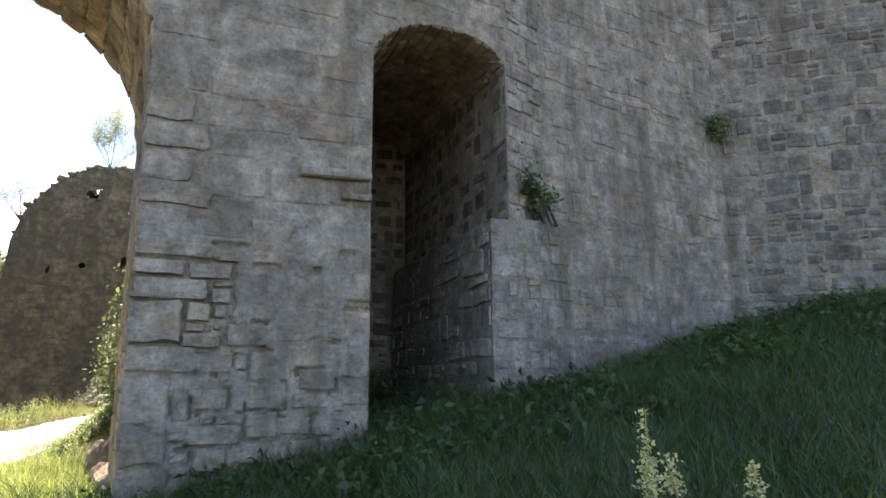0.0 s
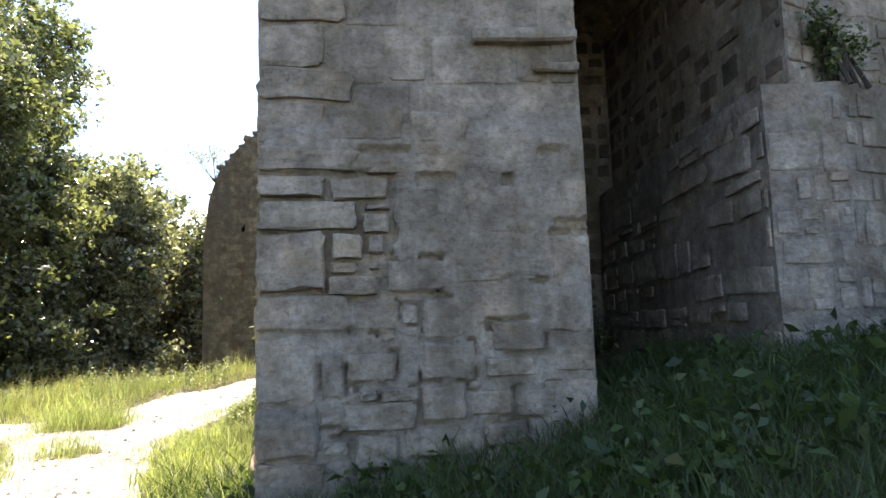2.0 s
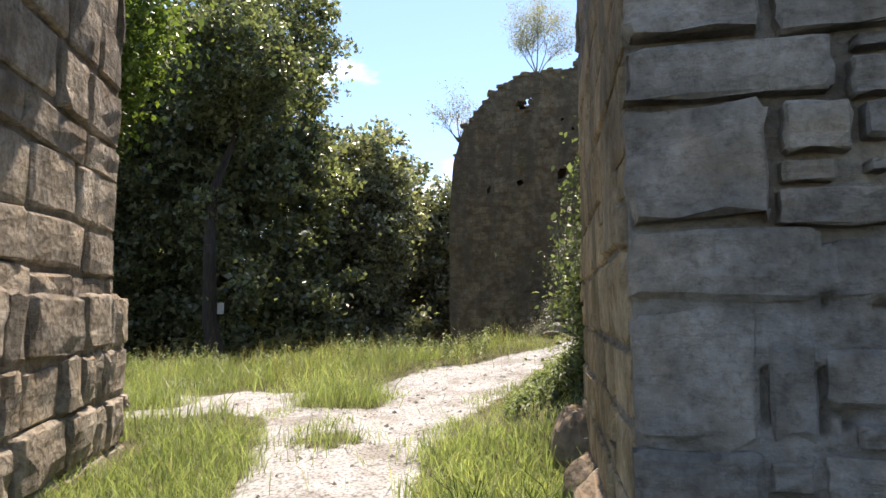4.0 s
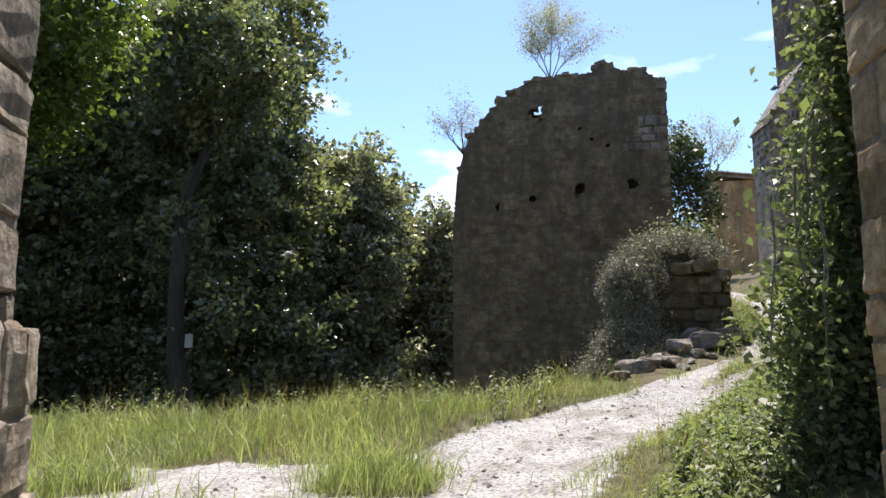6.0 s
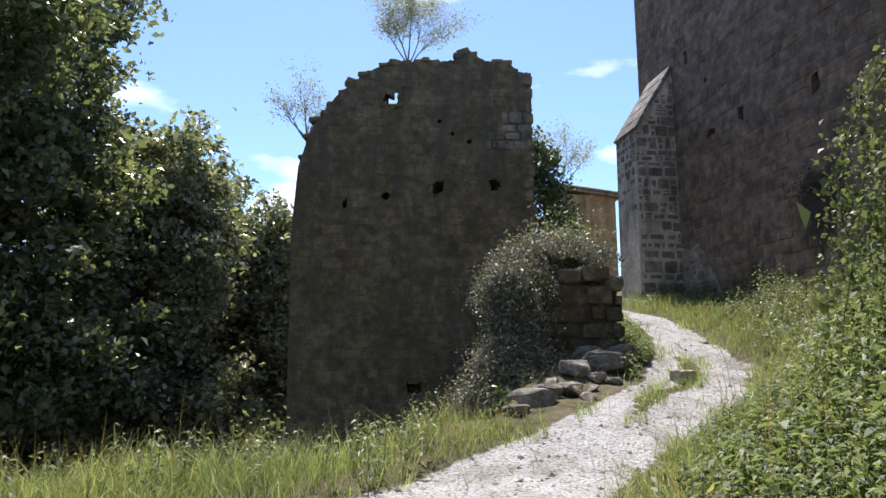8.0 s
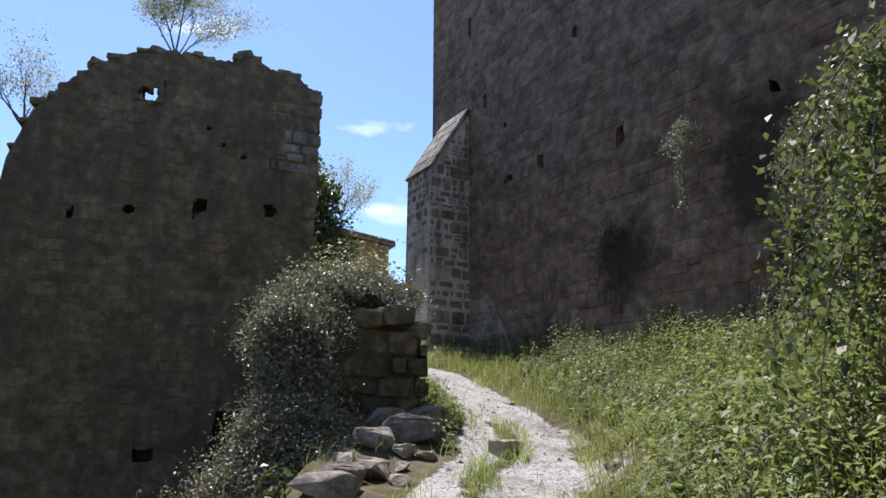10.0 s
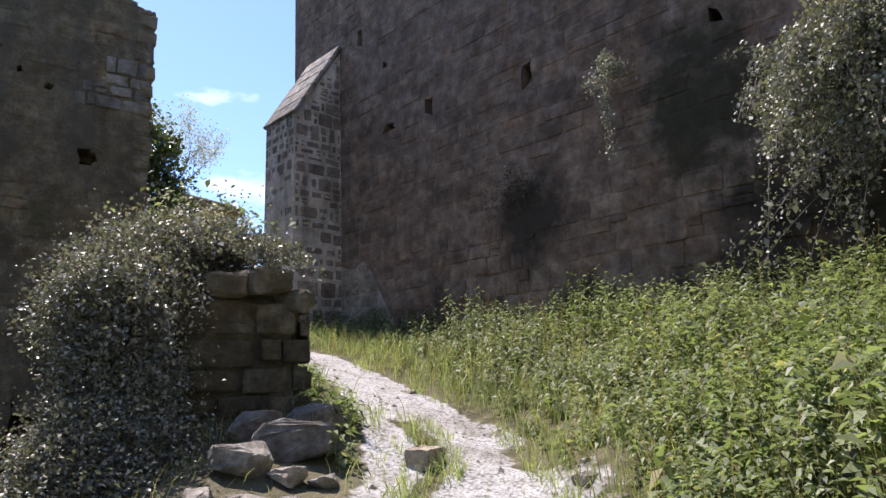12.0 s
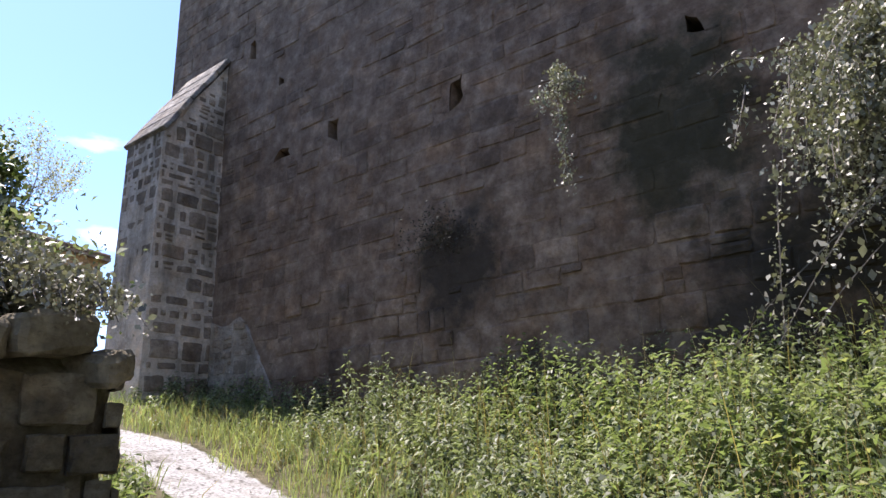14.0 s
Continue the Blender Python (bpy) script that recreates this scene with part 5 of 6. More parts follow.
# ---- stub wall with its ivy mound, stones and the loose block ----
stub = thing("stub_wall", "broken warm stone wall end with bare courses", "wall", at=(-0.05, 17.3, 1.6))
bm = rough_block((1.2, 1.3, 1.62), 90, 5, 0.08, 0.14)
o = part("core", bm, STONE_STUB, stub)
o.location = (0, 0.68, -0.1)
stones_on(stub, (-0.66, 0.02), (0.6, 0.02), -0.1, 1.55, 0.2, 0.5, 91, STONE_STUB, (0.01, 0.034), 0.016, lambda u, z, w, h: z < 1.2 + 0.3 * math.sin(u * 2.4), lambda u, z: True, 0.35, 0.06, 2.5)
stones_on(stub, (0.6, 0.02), (0.6, 1.2), -0.1, 1.45, 0.2, 0.46, 92, STONE_STUB, (0.01, 0.034), 0.016, None, lambda u, z: True, 0.35, 0.05, 2.5)
for k, (x, z, w, h) in enumerate(((-0.5, 1.36, 0.3, 0.16), (-0.16, 1.44, 0.36, 0.16), (0.2, 1.47, 0.4, 0.2), (0.45, 1.34, 0.24, 0.16))):
    o = part("top_stone", rough_block((w, 0.6, h), 95 + k, 3, 0.045, 0.03), STONE_STUB, stub)
    o.location, o.rotation_euler = (x, 0.22, z), (0, 0.12 - 0.1 * k, 0.1 * k)



def rock(name, label, at, size, seed, rot=0.0, material=STONE_ROCK, group="tumbled stones", flat=False):
    """An angular boulder: the hull of scattered points, roughened."""
    me = bpy.data.meshes.new(name)
    r = random.Random(seed)
    bm = bmesh.new()
    for _ in range(15):
        d = Vector((r.gauss(0, 1), r.gauss(0, 1), r.gauss(0, 1))).normalized() * r.uniform(0.85, 1.0)
        d = Vector([max(-0.68, min(0.68, c)) for c in d]) if not flat else Vector([math.copysign(0.6, c) * r.uniform(0.9, 1.0) for c in d])
        bm.verts.new(Vector((d.x * size[0] * 0.75, d.y * size[1] * 0.75, (d.z + 0.5) * size[2] * 0.75)))
    bmesh.ops.convex_hull(bm, input=bm.verts[:])
    bmesh.ops.bevel(bm, geom=bm.edges[:], offset=0.035 * min(size), segments=1, affect="EDGES")
    bmesh.ops.triangulate(bm, faces=bm.faces[:])
    bmesh.ops.subdivide_edges(bm, edges=bm.edges[:], cuts=2)
    for v in bm.verts:
        q = v.co * (4 / max(size)) + Vector((seed, 0, 0))
        v.co += (noise.noise_vector(q) * 0.08 + noise.noise_vector(q * 3.1) * 0.045) * min(size)
    bm.to_mesh(me)
    bm.free()
    me.materials.append(material)
    o = tagged(new(name, me), label, "stone", group)
    o.location, o.rotation_euler = at, (0, 0, rot)
    return o


r5 = random.Random(55)
for k, (x, y, s, h) in enumerate(((0.36, 16.82, 0.36, 0.75), (0.04, 16.42, 0.44, 0.7), (-0.38, 16.3, 0.36, 0.6), (-0.2, 16.06, 0.2, 0.7), (-0.05, 15.9, 0.17, 0.6), (-0.62, 15.65, 0.42, 0.4), (-0.9, 15.42, 0.38, 0.42), (-1.12, 15.15, 0.4, 0.42), (-0.5, 15.35, 0.2, 0.5), (-1.35, 14.9, 0.26, 0.5), (-0.1, 16.8, 0.34, 0.7), (-0.35, 15.7, 0.16, 0.6), (-0.75, 15.95, 0.3, 0.5))):
    rock("boulder", "rough grey tumbled stone beside the gravel path", (x, y, gz(x, y) - 0.02), (s * r5.uniform(0.95, 1.25), s * r5.uniform(0.75, 1.0), s * h), 500 + k, r5.uniform(0, 3))
rock("stone_block", "squared pale stone block lying in the gravel path", (0.82, 16.1, gz(0.82, 16.1) - 0.03), (0.27, 0.2, 0.16), 520, 0.5, STONE_LIT, "", True)
for k, (x, y, s) in enumerate(((1.35, 15.1, 0.15), (1.2, 14.75, 0.17), (1.9, 17.9, 0.15))):
    rock("path_stone", "flat pale stone half sunk at the path edge", (x, y, gz(x, y) - 0.05), (s * 1.4, s, s * 0.55), 540 + k, 0.7 * k, STONE_ROCK, "path edge stones")


def drape(name, label, strands, material, leaf, per_m, seed, sway=0.12, category="climber", jitter=0.06, stem=0.006):
    """Hanging or creeping stems, each from a list of (start, end, sag), set with leaves."""
    r = random.Random(seed)
    g = np.random.default_rng(seed)
    base = Vector(strands[0][0])
    t = thing(name, label, category, at=tuple(base))
    bm, P = bmesh.new(), []
    for a, b, sag in strands:
        a, b = Vector(a) - base, Vector(b) - base
        pts = []
        w = Vector((r.uniform(-1, 1), r.uniform(-1, 1), 0)) * sway
        for i in range(9):
            s = i / 8
            pts.append(a.lerp(b, s) + Vector((0, 0, sag * 4 * s * (1 - s))) + w * math.sin(s * 5 + r.random()) * s)
        tube(bm, pts, [stem * (1.3 - 0.1 * i) for i in range(9)], 4)
        L = (b - a).length
        m = max(3, int(L * per_m))
        s = g.uniform(0, 1, m) * 8
        i = np.minimum(s.astype(int), 7)
        A = np.array([tuple(p) for p in pts])
        P.append(A[i] + (A[i + 1] - A[i]) * (s - i)[:, None] + g.normal(size=(m, 3)) * jitter)
    tagged(part("stem", bm, TWIG, t), kind="stuff")
    child("foliage", quads_mesh("foliage", leaves(np.concatenate(P), leaf, 0.15, 0.35, 0.65, 0.35), material), t)
    return t


# bramble and ivy mound over the stub wall
g9 = np.random.default_rng(77)
bush("bramble_mound", "silvery sunlit bramble mound draped over the broken wall", (-0.6, 17.6, 1.5), [(0.38, 0.4, 1.98, 0.52, 0.42, 0.24), (-0.1, 0.2, 1.75, 0.4, 0.4, 0.3), (-0.36, -0.15, 1.4, 0.4, 0.38, 0.34), (-0.3, -0.3, 0.95, 0.36, 0.34, 0.36), (-0.4, -0.6, 0.35, 0.52, 0.36, 0.4), (-0.2, -0.9, 0.1, 0.4, 0.3, 0.3), (-0.75, -0.8, -0.1, 0.45, 0.36, 0.36), (-1.0, -1.2, -0.5, 0.5, 0.3, 0.25), (0.9, 0.45, 1.68, 0.08, 0.18, 0.26)], 230000, 0.028, LEAF_BRAMBLE, 601, 60, 0.22)
strands = []
r6 = random.Random(66)
for k in range(60):
    x = r6.uniform(-1.05, 0.5)
    top = 3.28 + 0.25 * math.cos((x + 0.4) * 1.2)
    y = 17.55 if -0.5 < x < 0.6 else 17.1
    drop = r6.uniform(0.05, 0.22) if -0.5 < x < 0.5 else r6.uniform(0.15, 0.55) if x > 0 else r6.uniform(0.5, 1.7)
    strands.append(((x, 17.75, top - max(0, -x - 0.7) * 1.7), (x + r6.uniform(-0.25, 0.15), y - r6.uniform(0.05, 0.5), top - drop - max(0, -x - 0.7) * 1.3), 0.12))
drape("ivy_curtain", "pale bramble runners hanging over the broken wall", strands, LEAF_BRAMBLE, 0.028, 220, 602, 0.08, jitter=0.04)
bush("flowering_bush", "yellow-flecked green bush behind the bramble mound", (0.2, 18.6, gz(0.2, 18.6)), [(-0.2, 0, 1.35, 0.6, 0.5, 0.4)], 2200, 0.05, LEAF_NETTLE, 603)

# ivy on the back corner of the gate pier, with hanging sprays
strands = []
for k in range(110):
    a = r6.uniform(0.22, 1)
    x, y = -0.62 + a * 1.9, 9.42 + a * 0.98
    z = r6.uniform(1.6, 5.2) - a * 0.4
    strands.append(((x - 0.05, y + 0.05, z), (x - r6.uniform(0.0, 0.2), y + r6.uniform(0.05, 0.4), z - r6.uniform(0.5, 1.4)), 0.18))
drape("ivy", "green ivy hanging from the back corner of the gate pier", strands, LEAF_IVY, 0.08, 110, 604, 0.1)
strands = []
for k in range(5):
    x = -0.66 - 0.05 * k + r6.uniform(-0.03, 0.03)
    y = 9.6 + r6.uniform(-0.12, 0.15)
    strands.append(((-0.6, 9.6, 3.2 + r6.uniform(-0.1, 0.1)), (x, y, 3.0 - 0.08 * k - r6.uniform(0.0, 0.3)), 0.1))
    strands.append(((x, y, 3.05 - 0.08 * k), (x - r6.uniform(-0.03, 0.05), y, r6.uniform(1.75, 2.3)), 0.0))
drape("hanging_spray", "sunlit leafy sprays hanging behind the archway", strands, LEAF_WEED, 0.034, 60, 605, 0.05, "climber", 0.03)

bush("ivy_bush", "thick sunlit green ivy clinging behind the gate pier", (-0.3, 10.1, 0.95), [(-0.05, 0, 0.35, 0.42, 0.35, 0.5), (-0.08, 0, 1.1, 0.38, 0.32, 0.55), (0.05, 0, 1.9, 0.34, 0.3, 0.55), (0.12, 0, 2.55, 0.3, 0.28, 0.4), (0.3, 0.1, 3.2, 0.36, 0.3, 0.55), (0.55, 0.2, 3.9, 0.4, 0.34, 0.6)], 44000, 0.05, LEAF_THICKET, 614, 40, 0.26, "climber")

# shrub on the bank above the path
strands = []
for k in range(150):
    a = r6.uniform(0, 1)
    cx, cy = 1.0 + 2.2 * a, 11.9 + 0.6 * a
    zt = 3.85 + 1.1 * a
    sx, sy = cx + r6.uniform(-0.4, 0.4), cy + r6.uniform(-0.5, 0.3)
    strands.append(((sx, sy, zt + r6.uniform(-0.5, 0.3)), (sx - r6.uniform(0.1, 0.7), sy + r6.uniform(-0.1, 0.7), zt - r6.uniform(0.8, 2.2)), 0.3))
drape("bramble_thicket", "tall arching bramble thicket on the bank", strands, LEAF_THICKET, 0.038, 330, 606, 0.2)

# hanging shrub and runners on the tower wall


def on_tower(u, z, out=0.1):
    p = T_0 + T_DIR * u + T_N * out
    return (p.x, p.y, z)


strands = []
for k in range(260):
    u = r6.gauss(10.4, 0.42)
    zt = 5.35 - 0.55 * abs(u - 10.45) + r6.uniform(-0.6, 0.2)
    strands.append((on_tower(u, zt, r6.uniform(0.5, 1.1)), on_tower(u - r6.uniform(-0.2, 0.55), zt - r6.uniform(0.3, 0.85), r6.uniform(0.7, 1.6)), 0.32))
for k in range(9):
    u = r6.uniform(9.3, 10.5)
    strands.append((on_tower(u + 0.15, 4.6 + r6.uniform(-0.2, 0.2), 0.6), on_tower(u, r6.uniform(3.2, 3.9), 0.7), 0.1))
drape("hanging_shrub", "grey sunlit shrub arching down the tower wall", strands, LEAF_PALE, 0.03, 300, 607, 0.1, jitter=0.05)
strands = []
for k in range(5):
    strands.append((on_tower(10.3 + r6.uniform(-0.3, 0.3), 4.2 + r6.uniform(-0.3, 0.3), 1.0), on_tower(8.7 + 0.28 * k, 2.95 + 0.05 * k + r6.uniform(-0.1, 0.1), 1.25 + r6.uniform(-0.15, 0.3)), r6.uniform(0.1, 0.3)))
drape("bramble_cane", "pale sunlit bramble canes arching down to the bank", strands, LEAF_BRAMBLE, 0.032, 80, 615, 0.08, "climber", 0.05)
bush("hanging_bush", "dense grey-green bush bulging from the tower wall", on_tower(10.45, 4.85, 0.8), [(0, 0, 0.3, 0.5, 0.5, 0.4), (-0.1, 0.3, -0.1, 0.45, 0.4, 0.5), (-0.1, -0.5, 0.35, 0.5, 0.55, 0.5), (-0.1, -0.5, -0.4, 0.4, 0.45, 0.5)], 60000, 0.03, LEAF_PALE, 613, 40, 0.24, "bush")
strands = [(on_tower(7.4 + r6.uniform(-0.12, 0.12), 5.95 - 0.07 * k, 0.1), on_tower(7.3 + r6.uniform(-0.2, 0.2), 5.75 - 0.1 * k, 0.5), 0.1) for k in range(4)] + [(on_tower(7.38, 5.5, 0.45), on_tower(7.45, 4.65, 0.55), 0.0)]
drape("wall_runner", "thin pale creeper hanging from the tower wall", strands, LEAF_PALE, 0.026, 420, 608, 0.03, "climber", 0.04)
strands = [(on_tower(8.85, 5.3, 0.05), on_tower(8.75, 4.7, 0.3), 0.0), (on_tower(8.6, 5.45, 0.05), on_tower(9.1, 5.3, 0.3), 0.1), (on_tower(9.0, 4.5, 0.25), on_tower(8.85, 3.1, 0.4), 0.0)]
drape("wall_runner", "thin pale creeper hanging beside the shrub", strands, LEAF_PALE, 0.035, 110, 609, 0.03, "climber", 0.04)
bush("wall_tuft", "dark dry plant tuft rooted in the tower wall", on_tower(5.75, 4.62, 0.06), [(0, 0, 0.0, 0.04, 0.55, 0.13), (0, 0.12, 0.16, 0.04, 0.3, 0.16)], 1600, 0.022, LEAF_DRY_DARK, 610, 30, 0.24, "plant", twig=False)
bush("wall_tuft", "dark green plant on the ledge beside the niche", (3.95, 6.62, 3.86), [(-0.05, 0.05, 0.12, 0.22, 0.14, 0.22), (-0.2, 0.05, 0.4, 0.1, 0.1, 0.25)], 900, 0.04, LEAF_IVY, 611, 40, 0.15, "plant")
bush("wall_tuft", "dark plant growing in the wall corner", (7.5, 7.4, 5.75), [(0, 0, 0, 0.18, 0.15, 0.22)], 500, 0.06, LEAF_TREE, 612, 40, 0.15, "plant")


# ---- grass and weeds ----
def scatter(n, x0, x1, y0, y1, keep, seed):
    g = np.random.default_rng(seed)
    x, y = g.uniform(x0, x1, n), g.uniform(y0, y1, n)
    k = keep(x, y) > g.uniform(0, 1, n)
    x, y = x[k], y[k]
    return np.stack([x, y, height(x, y) - 0.01], 1)


def patchy(x, y, s=1.0, o=0.0):
    return 0.5 + 0.25 * np.sin(x * 1.9 * s + o) * np.cos(y * 1.6 * s - o) + 0.25 * np.sin(x * 4.3 * s - 2.1 * y * s + o * 2)


def in_wall(x, y):
    gate_w = (y > 6.35) & (y < 9.4) & ((x > -0.35 - 0.1 * (y - 6.4)) | (x < -4.2))
    right = (y > 9.3) & (y < 11.0) & (x > -0.6 + (y - 9.3) * 1.9)
    niche = (x > 1.85) & (x < 3.2) & (y < 10.5)
    tower_w = ((x - T_0.x) * T_N.x + (y - T_0.y) * T_N.y < 0.02) & (y > 10.5)
    return (gate_w | right | tower_w | ((y > 6.7 + 0.186 * np.clip(x - 3.4, 0, 4.4)) & (y < 9) & (x > 3.3))) & ~niche


def off_path(x, y):
    return np.clip(1 - 1.35 * path_mask(x + 0.1 * np.sin(7 * y), y + 0.1 * np.sin(9 * x)), 0.012, 1) * ~in_wall(x, y)


def stony(x, y):
    s = np.clip(((x - 0.25) * -1.45 + (y - 16.8) * -1.9) / 5.71, 0, 1)
    heap = (x > -2.2) & (x < path_x(y) - 0.75 * path_half(y)) & (y > 14.6) & (y < 17.6)
    return np.where(heap, 0.12, 1.0) * (1 - 0.88 * np.exp(-(np.hypot(x - 0.25 + 1.45 * s, y - 16.8 + 1.9 * s) / 0.42) ** 4))


def stuff(name, label, V, material):
    return tagged(new(name, quads_mesh(name, V, material)), label, "grass", kind="stuff")


# sunlit meadow left of the path and inside the gate
P = scatter(170000, -11, 1.2, 8.8, 17, lambda x, y: off_path(x, y) * stony(x, y) * (x < path_x(y) + path_half(y) + 1.0) * (0.25 + 0.75 * patchy(x, y)), 701)
V1 = blades(P, (0.12 + 0.10 * smooth(11, 13.4, P[:, 1])) * (1 - 0.5 * smooth(-2.2, -1.4, P[:, 0])), 0.0055, 0.75, 0.4)
P = scatter(46000, -6, 0, 5.4, 9.5, lambda x, y: off_path(x, y) * 0.9, 702)
V2 = blades(P, 0.16, 0.008, 0.6)
P = scatter(9000, -7.2, -2.6, 10.3, 11.9, lambda x, y: np.exp(-(((x + 3.35) / 0.5) ** 2 + ((y - 11.2) / 0.45) ** 2) ** 2) + np.exp(-(((x + 5.9) / 0.65) ** 2 + ((y - 11.1) / 0.33) ** 2) ** 2), 712)
V2 = np.concatenate([V2, blades(P, 0.24, 0.008, 0.6)])
P = scatter(16000, -22, -4, 9, 20, lambda x, y: off_path(x, y), 703)
V3 = blades(P, 0.26, 0.014, 0.6)
stuff("meadow_grass", "sunlit green meadow grass beside the gravel path", np.concatenate([V1, V2, V3]), GRASS_SUN)
P = scatter(14000, -7, 2.5, 10.5, 21.5, lambda x, y: off_path(x, y) * stony(x, y) * np.clip(1.3 - 0.8 * np.abs(np.abs(x - path_x(y)) - path_half(y) - 0.5), 0, 1) * patchy(x, y, 0.7, 1.3) ** 2, 704)
P2 = scatter(1800, -8, -1, 12.3, 14.2, lambda x, y: off_path(x, y) * patchy(x, y, 0.7, 1.3), 705)
stuff("dry_grass", "dry straw-coloured grass stems along the path edge", np.concatenate([blades(P, 0.22, 0.006, 0.5), blades(P2, 0.42, 0.004, 0.35)]), GRASS_DRY)
# tufts that creep into the gravel, and loose stones on it
P = scatter(60000, -4.5, 2.8, 9.5, 20, lambda x, y: (path_mask(x, y) > 0.15) * (path_mask(x, y) < 0.97) * (patchy(x, y, 2.6, 0.9) > 0.66) * ~in_wall(x, y), 714)
stuff("path_tufts", "low grass tufts creeping into the gravel path", blades(P, 0.085, 0.007, 0.8), GRASS_SUN)
P = scatter(9000, -4.5, 2.8, 7.5, 19.5, lambda x, y: np.clip(path_mask(x, y), 0.0, 1) * (0.15 + 0.85 * (patchy(x, y, 1.7, 2.0) > 0.55)), 715)
g8 = np.random.default_rng(16)
OCT = np.array([(1, 0, 0), (0, 1, 0), (-1, 0, 0), (0, -1, 0), (0, 0, 0.7)])
s8 = 0.008 + 0.03 * g8.uniform(0, 1, (len(P), 1, 1)) ** 4
V8 = P[:, None] + OCT[None] * s8 * g8.uniform(0.6, 1.3, (len(P), 5, 1)) + np.array([0, 0, 0.008])
tagged(new("loose_stones", quads_mesh("loose_stones", V8[:, [[0, 1, 4], [1, 2, 4], [2, 3, 4], [3, 0, 4]]].reshape(-1, 3, 3), STONE_ROCK)), "loose grey stones strewn over the gravel path", "gravel", kind="stuff")
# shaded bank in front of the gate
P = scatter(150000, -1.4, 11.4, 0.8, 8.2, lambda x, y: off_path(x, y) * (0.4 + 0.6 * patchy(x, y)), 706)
stuff("bank_grass", "grass on the bank below the wall, shade put into its deep green", blades(P, 0.19, 0.009, 0.8), GRASS_SHADE)
P = scatter(900, -0.6, 8, 4.2, 7.4, lambda x, y: off_path(x, y) * patchy(x, y, 0.8, 2.2), 707)
g8 = np.random.default_rng(12)
P = (P[:, None] + g8.normal(size=(len(P), 12, 3)) * np.array([0.09, 0.09, 0.06]) + np.array([0, 0, 0.14])).reshape(-1, 3)
stuff("bank_weeds", "leafy weeds at the foot of the wall, coloured dark for shade", leaves(P, 0.085, 0.4, 0.4, 0.5), GRASS_SHADE)
# grass along the upper path
P = scatter(26000, -0.5, 4.4, 11, 23, lambda x, y: off_path(x, y) * stony(x, y) * (0.35 + 0.65 * patchy(x, y)), 708)
stuff("verge_grass", "short sunlit grass on the verge under the tower", blades(P, 0.15, 0.008, 0.5), GRASS_SUN)


# leafy weeds on the bank right of the path
def weed_zone(x, y):
    e = x - path_x(y) - path_half(y)
    return off_path(x, y) * np.clip((e - 0.15) / 0.7, 0, 1) * (1 - 0.75 * smooth(17.5, 20, y) * (1 - smooth(1.2, 2.2, e)))


def weed_height(P, seed):
    e = P[:, 0] - path_x(P[:, 1]) - path_half(P[:, 1])
    wall = (P[:, 0] - T_0.x) * T_N.x + (P[:, 1] - T_0.y) * T_N.y
    lump = 0.35 + 1.15 * patchy(P[:, 0], P[:, 1], 1.3, 0.7) ** 1.5
    h = 0.16 + 0.34 * smooth(0.2, 1.5, e) * lump + 0.2 * (1 - smooth(0.3, 1.2, wall)) * smooth(14.5, 16, P[:, 1]) * (1 - smooth(19, 21, P[:, 1]))
    h = h * (1 - 0.12 * smooth(16, 19, P[:, 1]))
    return h * np.random.default_rng(seed).uniform(0.6, 1.25, len(P))


P = scatter(15000, -1.6, 5, 9.8, 22.5, weed_zone, 709)
light = patchy(P[:, 0], P[:, 1], 0.8, 2.6) + 0.5 * (1 - smooth(14.2, 16.5, P[:, 1])) + 0.3 * (1 - smooth(0.2, 0.9, P[:, 0] - path_x(P[:, 1]) - path_half(P[:, 1]))) > np.random.default_rng(31).uniform(0.45, 1.15, len(P))
for Q, name, label, mat, seed, size, asp in ((P[light], "weeds", "sunlit light green leafy weeds covering the bank", LEAF_WEED, 1, 0.06, 0.45), (P[~light], "nettles", "grey-green nettles standing along the bank", LEAF_NETTLE, 2, 0.066, 0.4)):
    lv, st = plants(Q, weed_height(Q, seed), 16, size, 0.35, asp)
    stuff(name, label, np.concatenate([lv, st]), mat)
P = scatter(900, -10, -2.2, 12.6, 14.8, lambda x, y: patchy(x, y, 1.1, 0.4) * smooth(12.6, 13.4, y) * off_path(x, y), 713)
lv, st = plants(P, np.random.default_rng(4).uniform(0.2, 0.48, len(P)), 12, 0.06, 0.35, 0.4)
stuff("meadow_weeds", "grey-green leafy weeds along the far edge of the meadow", np.concatenate([lv, st]), LEAF_NETTLE)
P = scatter(900, 0.2, 1.5, 16.1, 18.8, lambda x, y: np.exp(-((x - (path_x(y) - 1.15 * path_half(y) - 0.12)) / 0.2) ** 2) * (0.25 + 0.75 * (patchy(x, y, 2.0, 1.1) > 0.45)) * off_path(x, y), 718)
lv, st = plants(P, np.random.default_rng(6).uniform(0.1, 0.3, len(P)), 9, 0.07, 0.3, 0.45)
stuff("stub_weeds", "low bright green weeds between the broken wall and the path", np.concatenate([lv, st]), LEAF_WEED)
P = scatter(320, -0.6, 5, 10.4, 16.5, weed_zone, 710)
lv, st = plants(P, weed_height(P, 3) * 1.1, 10, 0.105, 0.2, 0.6)
stuff("broad_weeds", "broad-leaved green weeds on the bank", np.concatenate([lv, st]), LEAF_WEED)
verge = lambda x, y: off_path(x, y) * np.exp(-((x - path_x(y) - path_half(y) - 0.35) / 0.35) ** 2)
stuff("verge_tufts", "pale green grass between the path and the weeds", blades(scatter(11000, 0.8, 4.5, 14.6, 21.5, verge, 716), 0.22, 0.006, 0.6), GRASS_SUN)
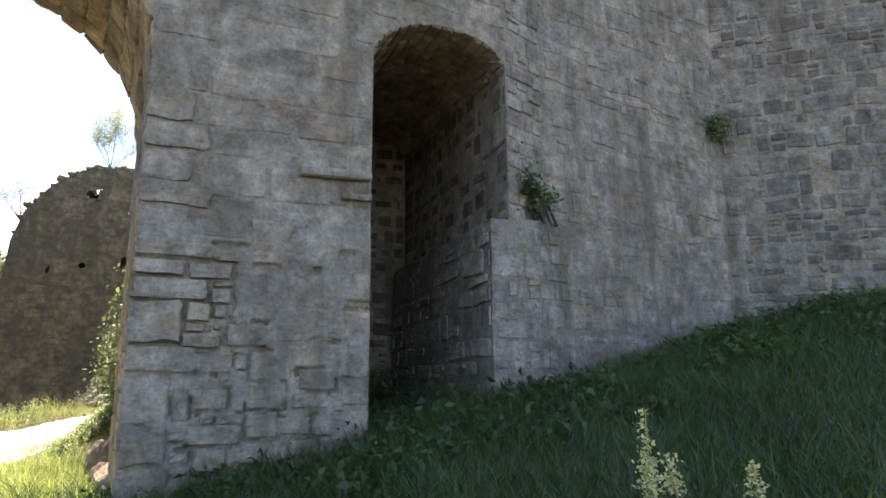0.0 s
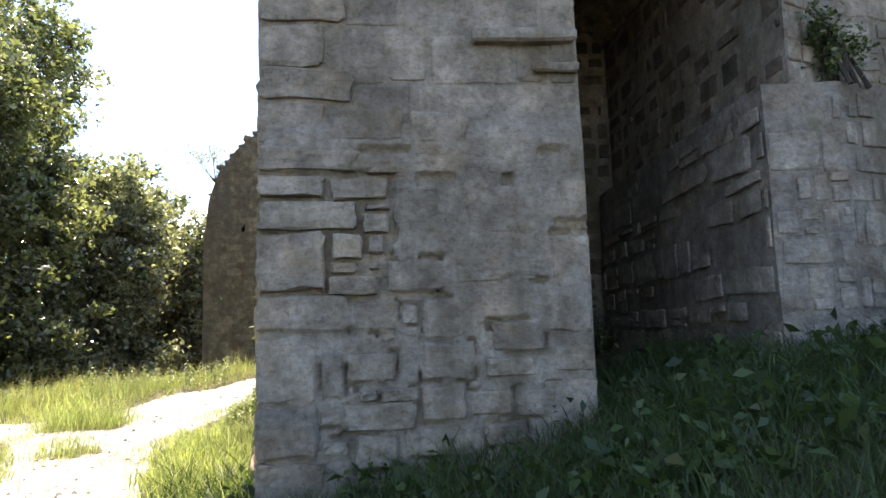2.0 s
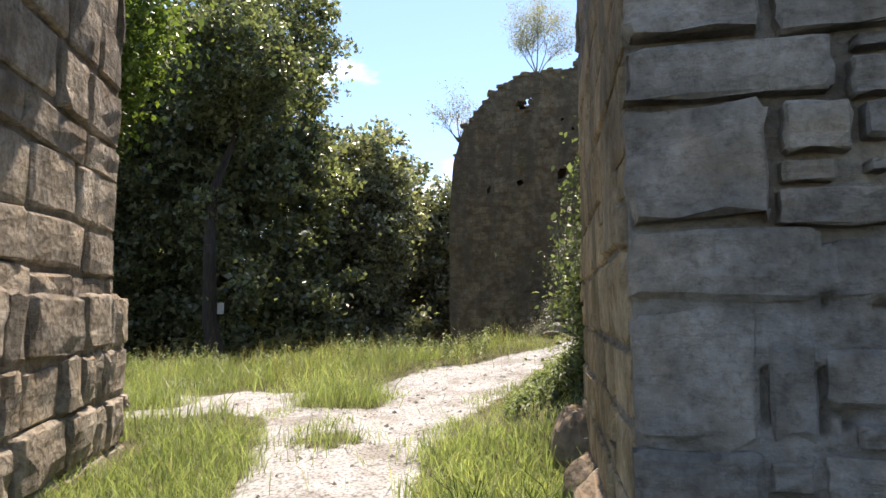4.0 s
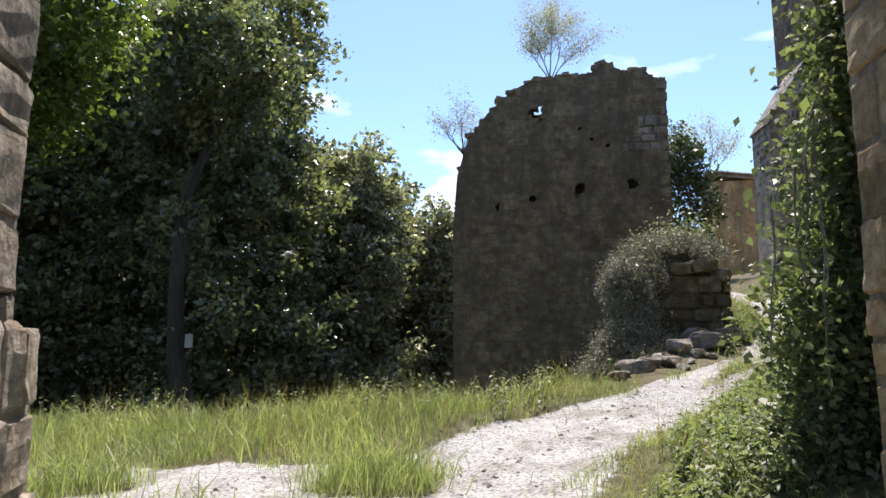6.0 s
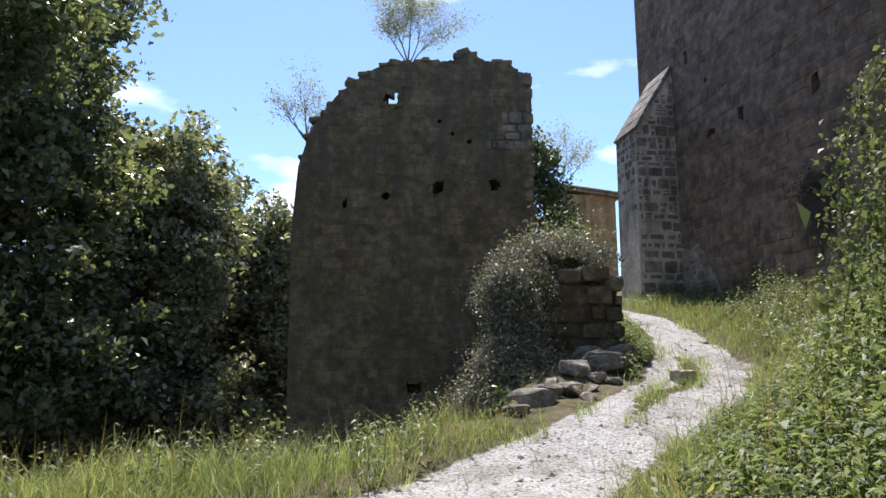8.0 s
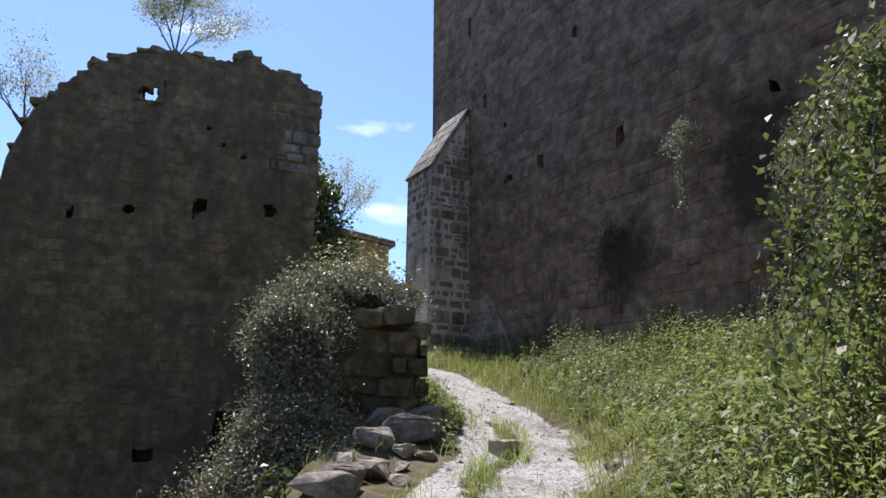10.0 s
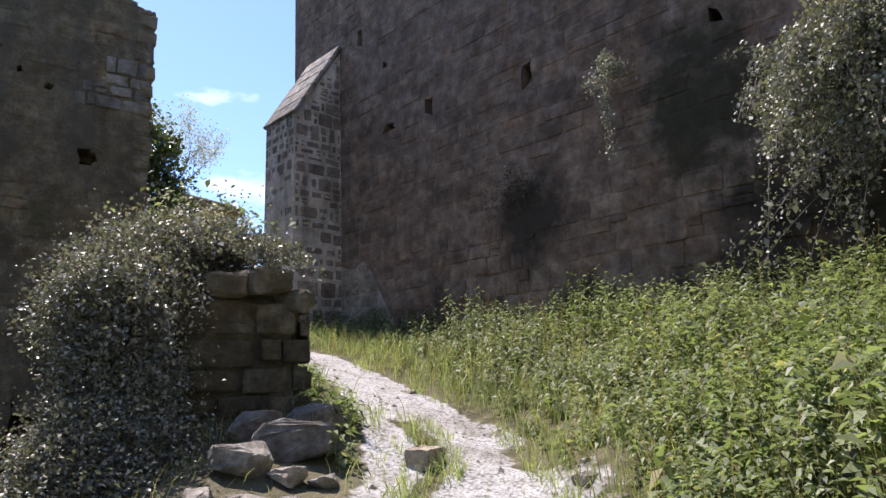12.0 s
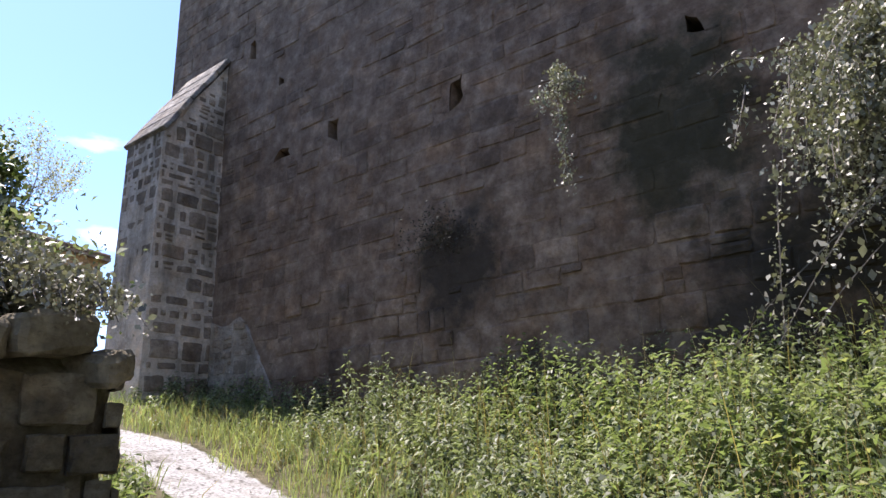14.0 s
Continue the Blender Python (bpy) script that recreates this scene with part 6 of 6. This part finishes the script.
stuff("verge_straw", "half-dry straw between the path and the weeds", blades(scatter(3500, 0.8, 4.5, 14.6, 21.5, verge, 717), 0.26, 0.005, 0.6), GRASS_DRY)
stems = scatter(2600, -0.8, 5, 10.4, 19, weed_zone, 711)
stuff("seed_stalks", "tall thin seed stalks standing among the weeds", blades(stems, 0.55, 0.004, 0.3), GRASS_DRY)


# plants added on the unseen slope below the ruin to cut bounced light
P = scatter(1400, -7.5, -1.3, 15.6, 23.2, lambda x, y: smooth(14.8, 16.2, y) * (0.4 + 0.6 * patchy(x, y, 0.9, 1.9)), 719)
lv, st = plants(P, np.random.default_rng(8).uniform(0.25, 0.7, len(P)), 16, 0.11, 0.3, 0.55)
stuff("bounce_blocker_plants", "dark leaves added on the unseen slope to cut light bounced onto the ruin", np.concatenate([lv, st]), LEAF_IVY)


# tall sunlit flower spikes near the start
def spike(at, h, seed):
    t = thing("flower_spike", "tall pale yellow flower spike standing in sunlight", "plant", "flower spikes", at=at)
    r = random.Random(seed)
    g = np.random.default_rng(seed)
    bm = bmesh.new()
    tube(bm, [(0, 0, -0.05), (0.02, 0, h * 0.5), (r.uniform(-0.05, 0.05), 0, h)], [0.007, 0.006, 0.003], 5)
    part("stem", bm, GRASS_DRY, t)
    s = g.uniform(0.55, 1.0, 150)
    P = np.stack([g.normal(0, 1, 150) * 0.045 * (1.25 - s), g.normal(0, 1, 150) * 0.045 * (1.25 - s), h * s], 1)
    tagged(child("flower_head", quads_mesh("flower_head", leaves(P, 0.022, 0.3), SPIKE), t), kind="stuff")
    return t


SPIKE = leaf_mat("pale_flower", (0.42, 0.39, 0.19), (0.66, 0.62, 0.36), 0.3, 0.6)
for k, (x, y, h) in enumerate(((2.15, 2.75, 0.62), (2.25, 2.68, 0.42), (2.62, 2.55, 0.36), (2.05, 2.6, 0.4), (2.3, 2.9, 0.35))):
    spike((x, y, gz(x, y)), h, 800 + k)

# small white notice on the thick trunk; its grey paints the shade there
notice = thing("notice", "small white notice board fixed to the black trunk, greyed by painted shade", "sign", at=(-10.38, 19.9, 2.0))
bm = bmesh.new()
bmesh.ops.create_cube(bm, size=1, matrix=Matrix.Diagonal((0.2, 0.025, 0.3, 1)))
bmesh.ops.bevel(bm, geom=bm.edges[:], offset=0.006, segments=1, affect="EDGES")
NOTICE, nn, nl, nb = nodes("shade_greyed_white_paint")
nl.new(ramp(nn, nl, noise_node(nn, nl, nn.new("ShaderNodeNewGeometry").outputs["Position"], 9, 5), [(0.3, (0.22, 0.22, 0.2)), (0.7, (0.36, 0.36, 0.34))]), nb.inputs["Base Color"])
part("board", bm, NOTICE, notice)
bm = bmesh.new()
bmesh.ops.create_cube(bm, size=1, matrix=Matrix.Translation((0, 0.09, 0)) @ Matrix.Diagonal((0.04, 0.16, 0.3, 1)))
part("batten", bm, BARK, notice)
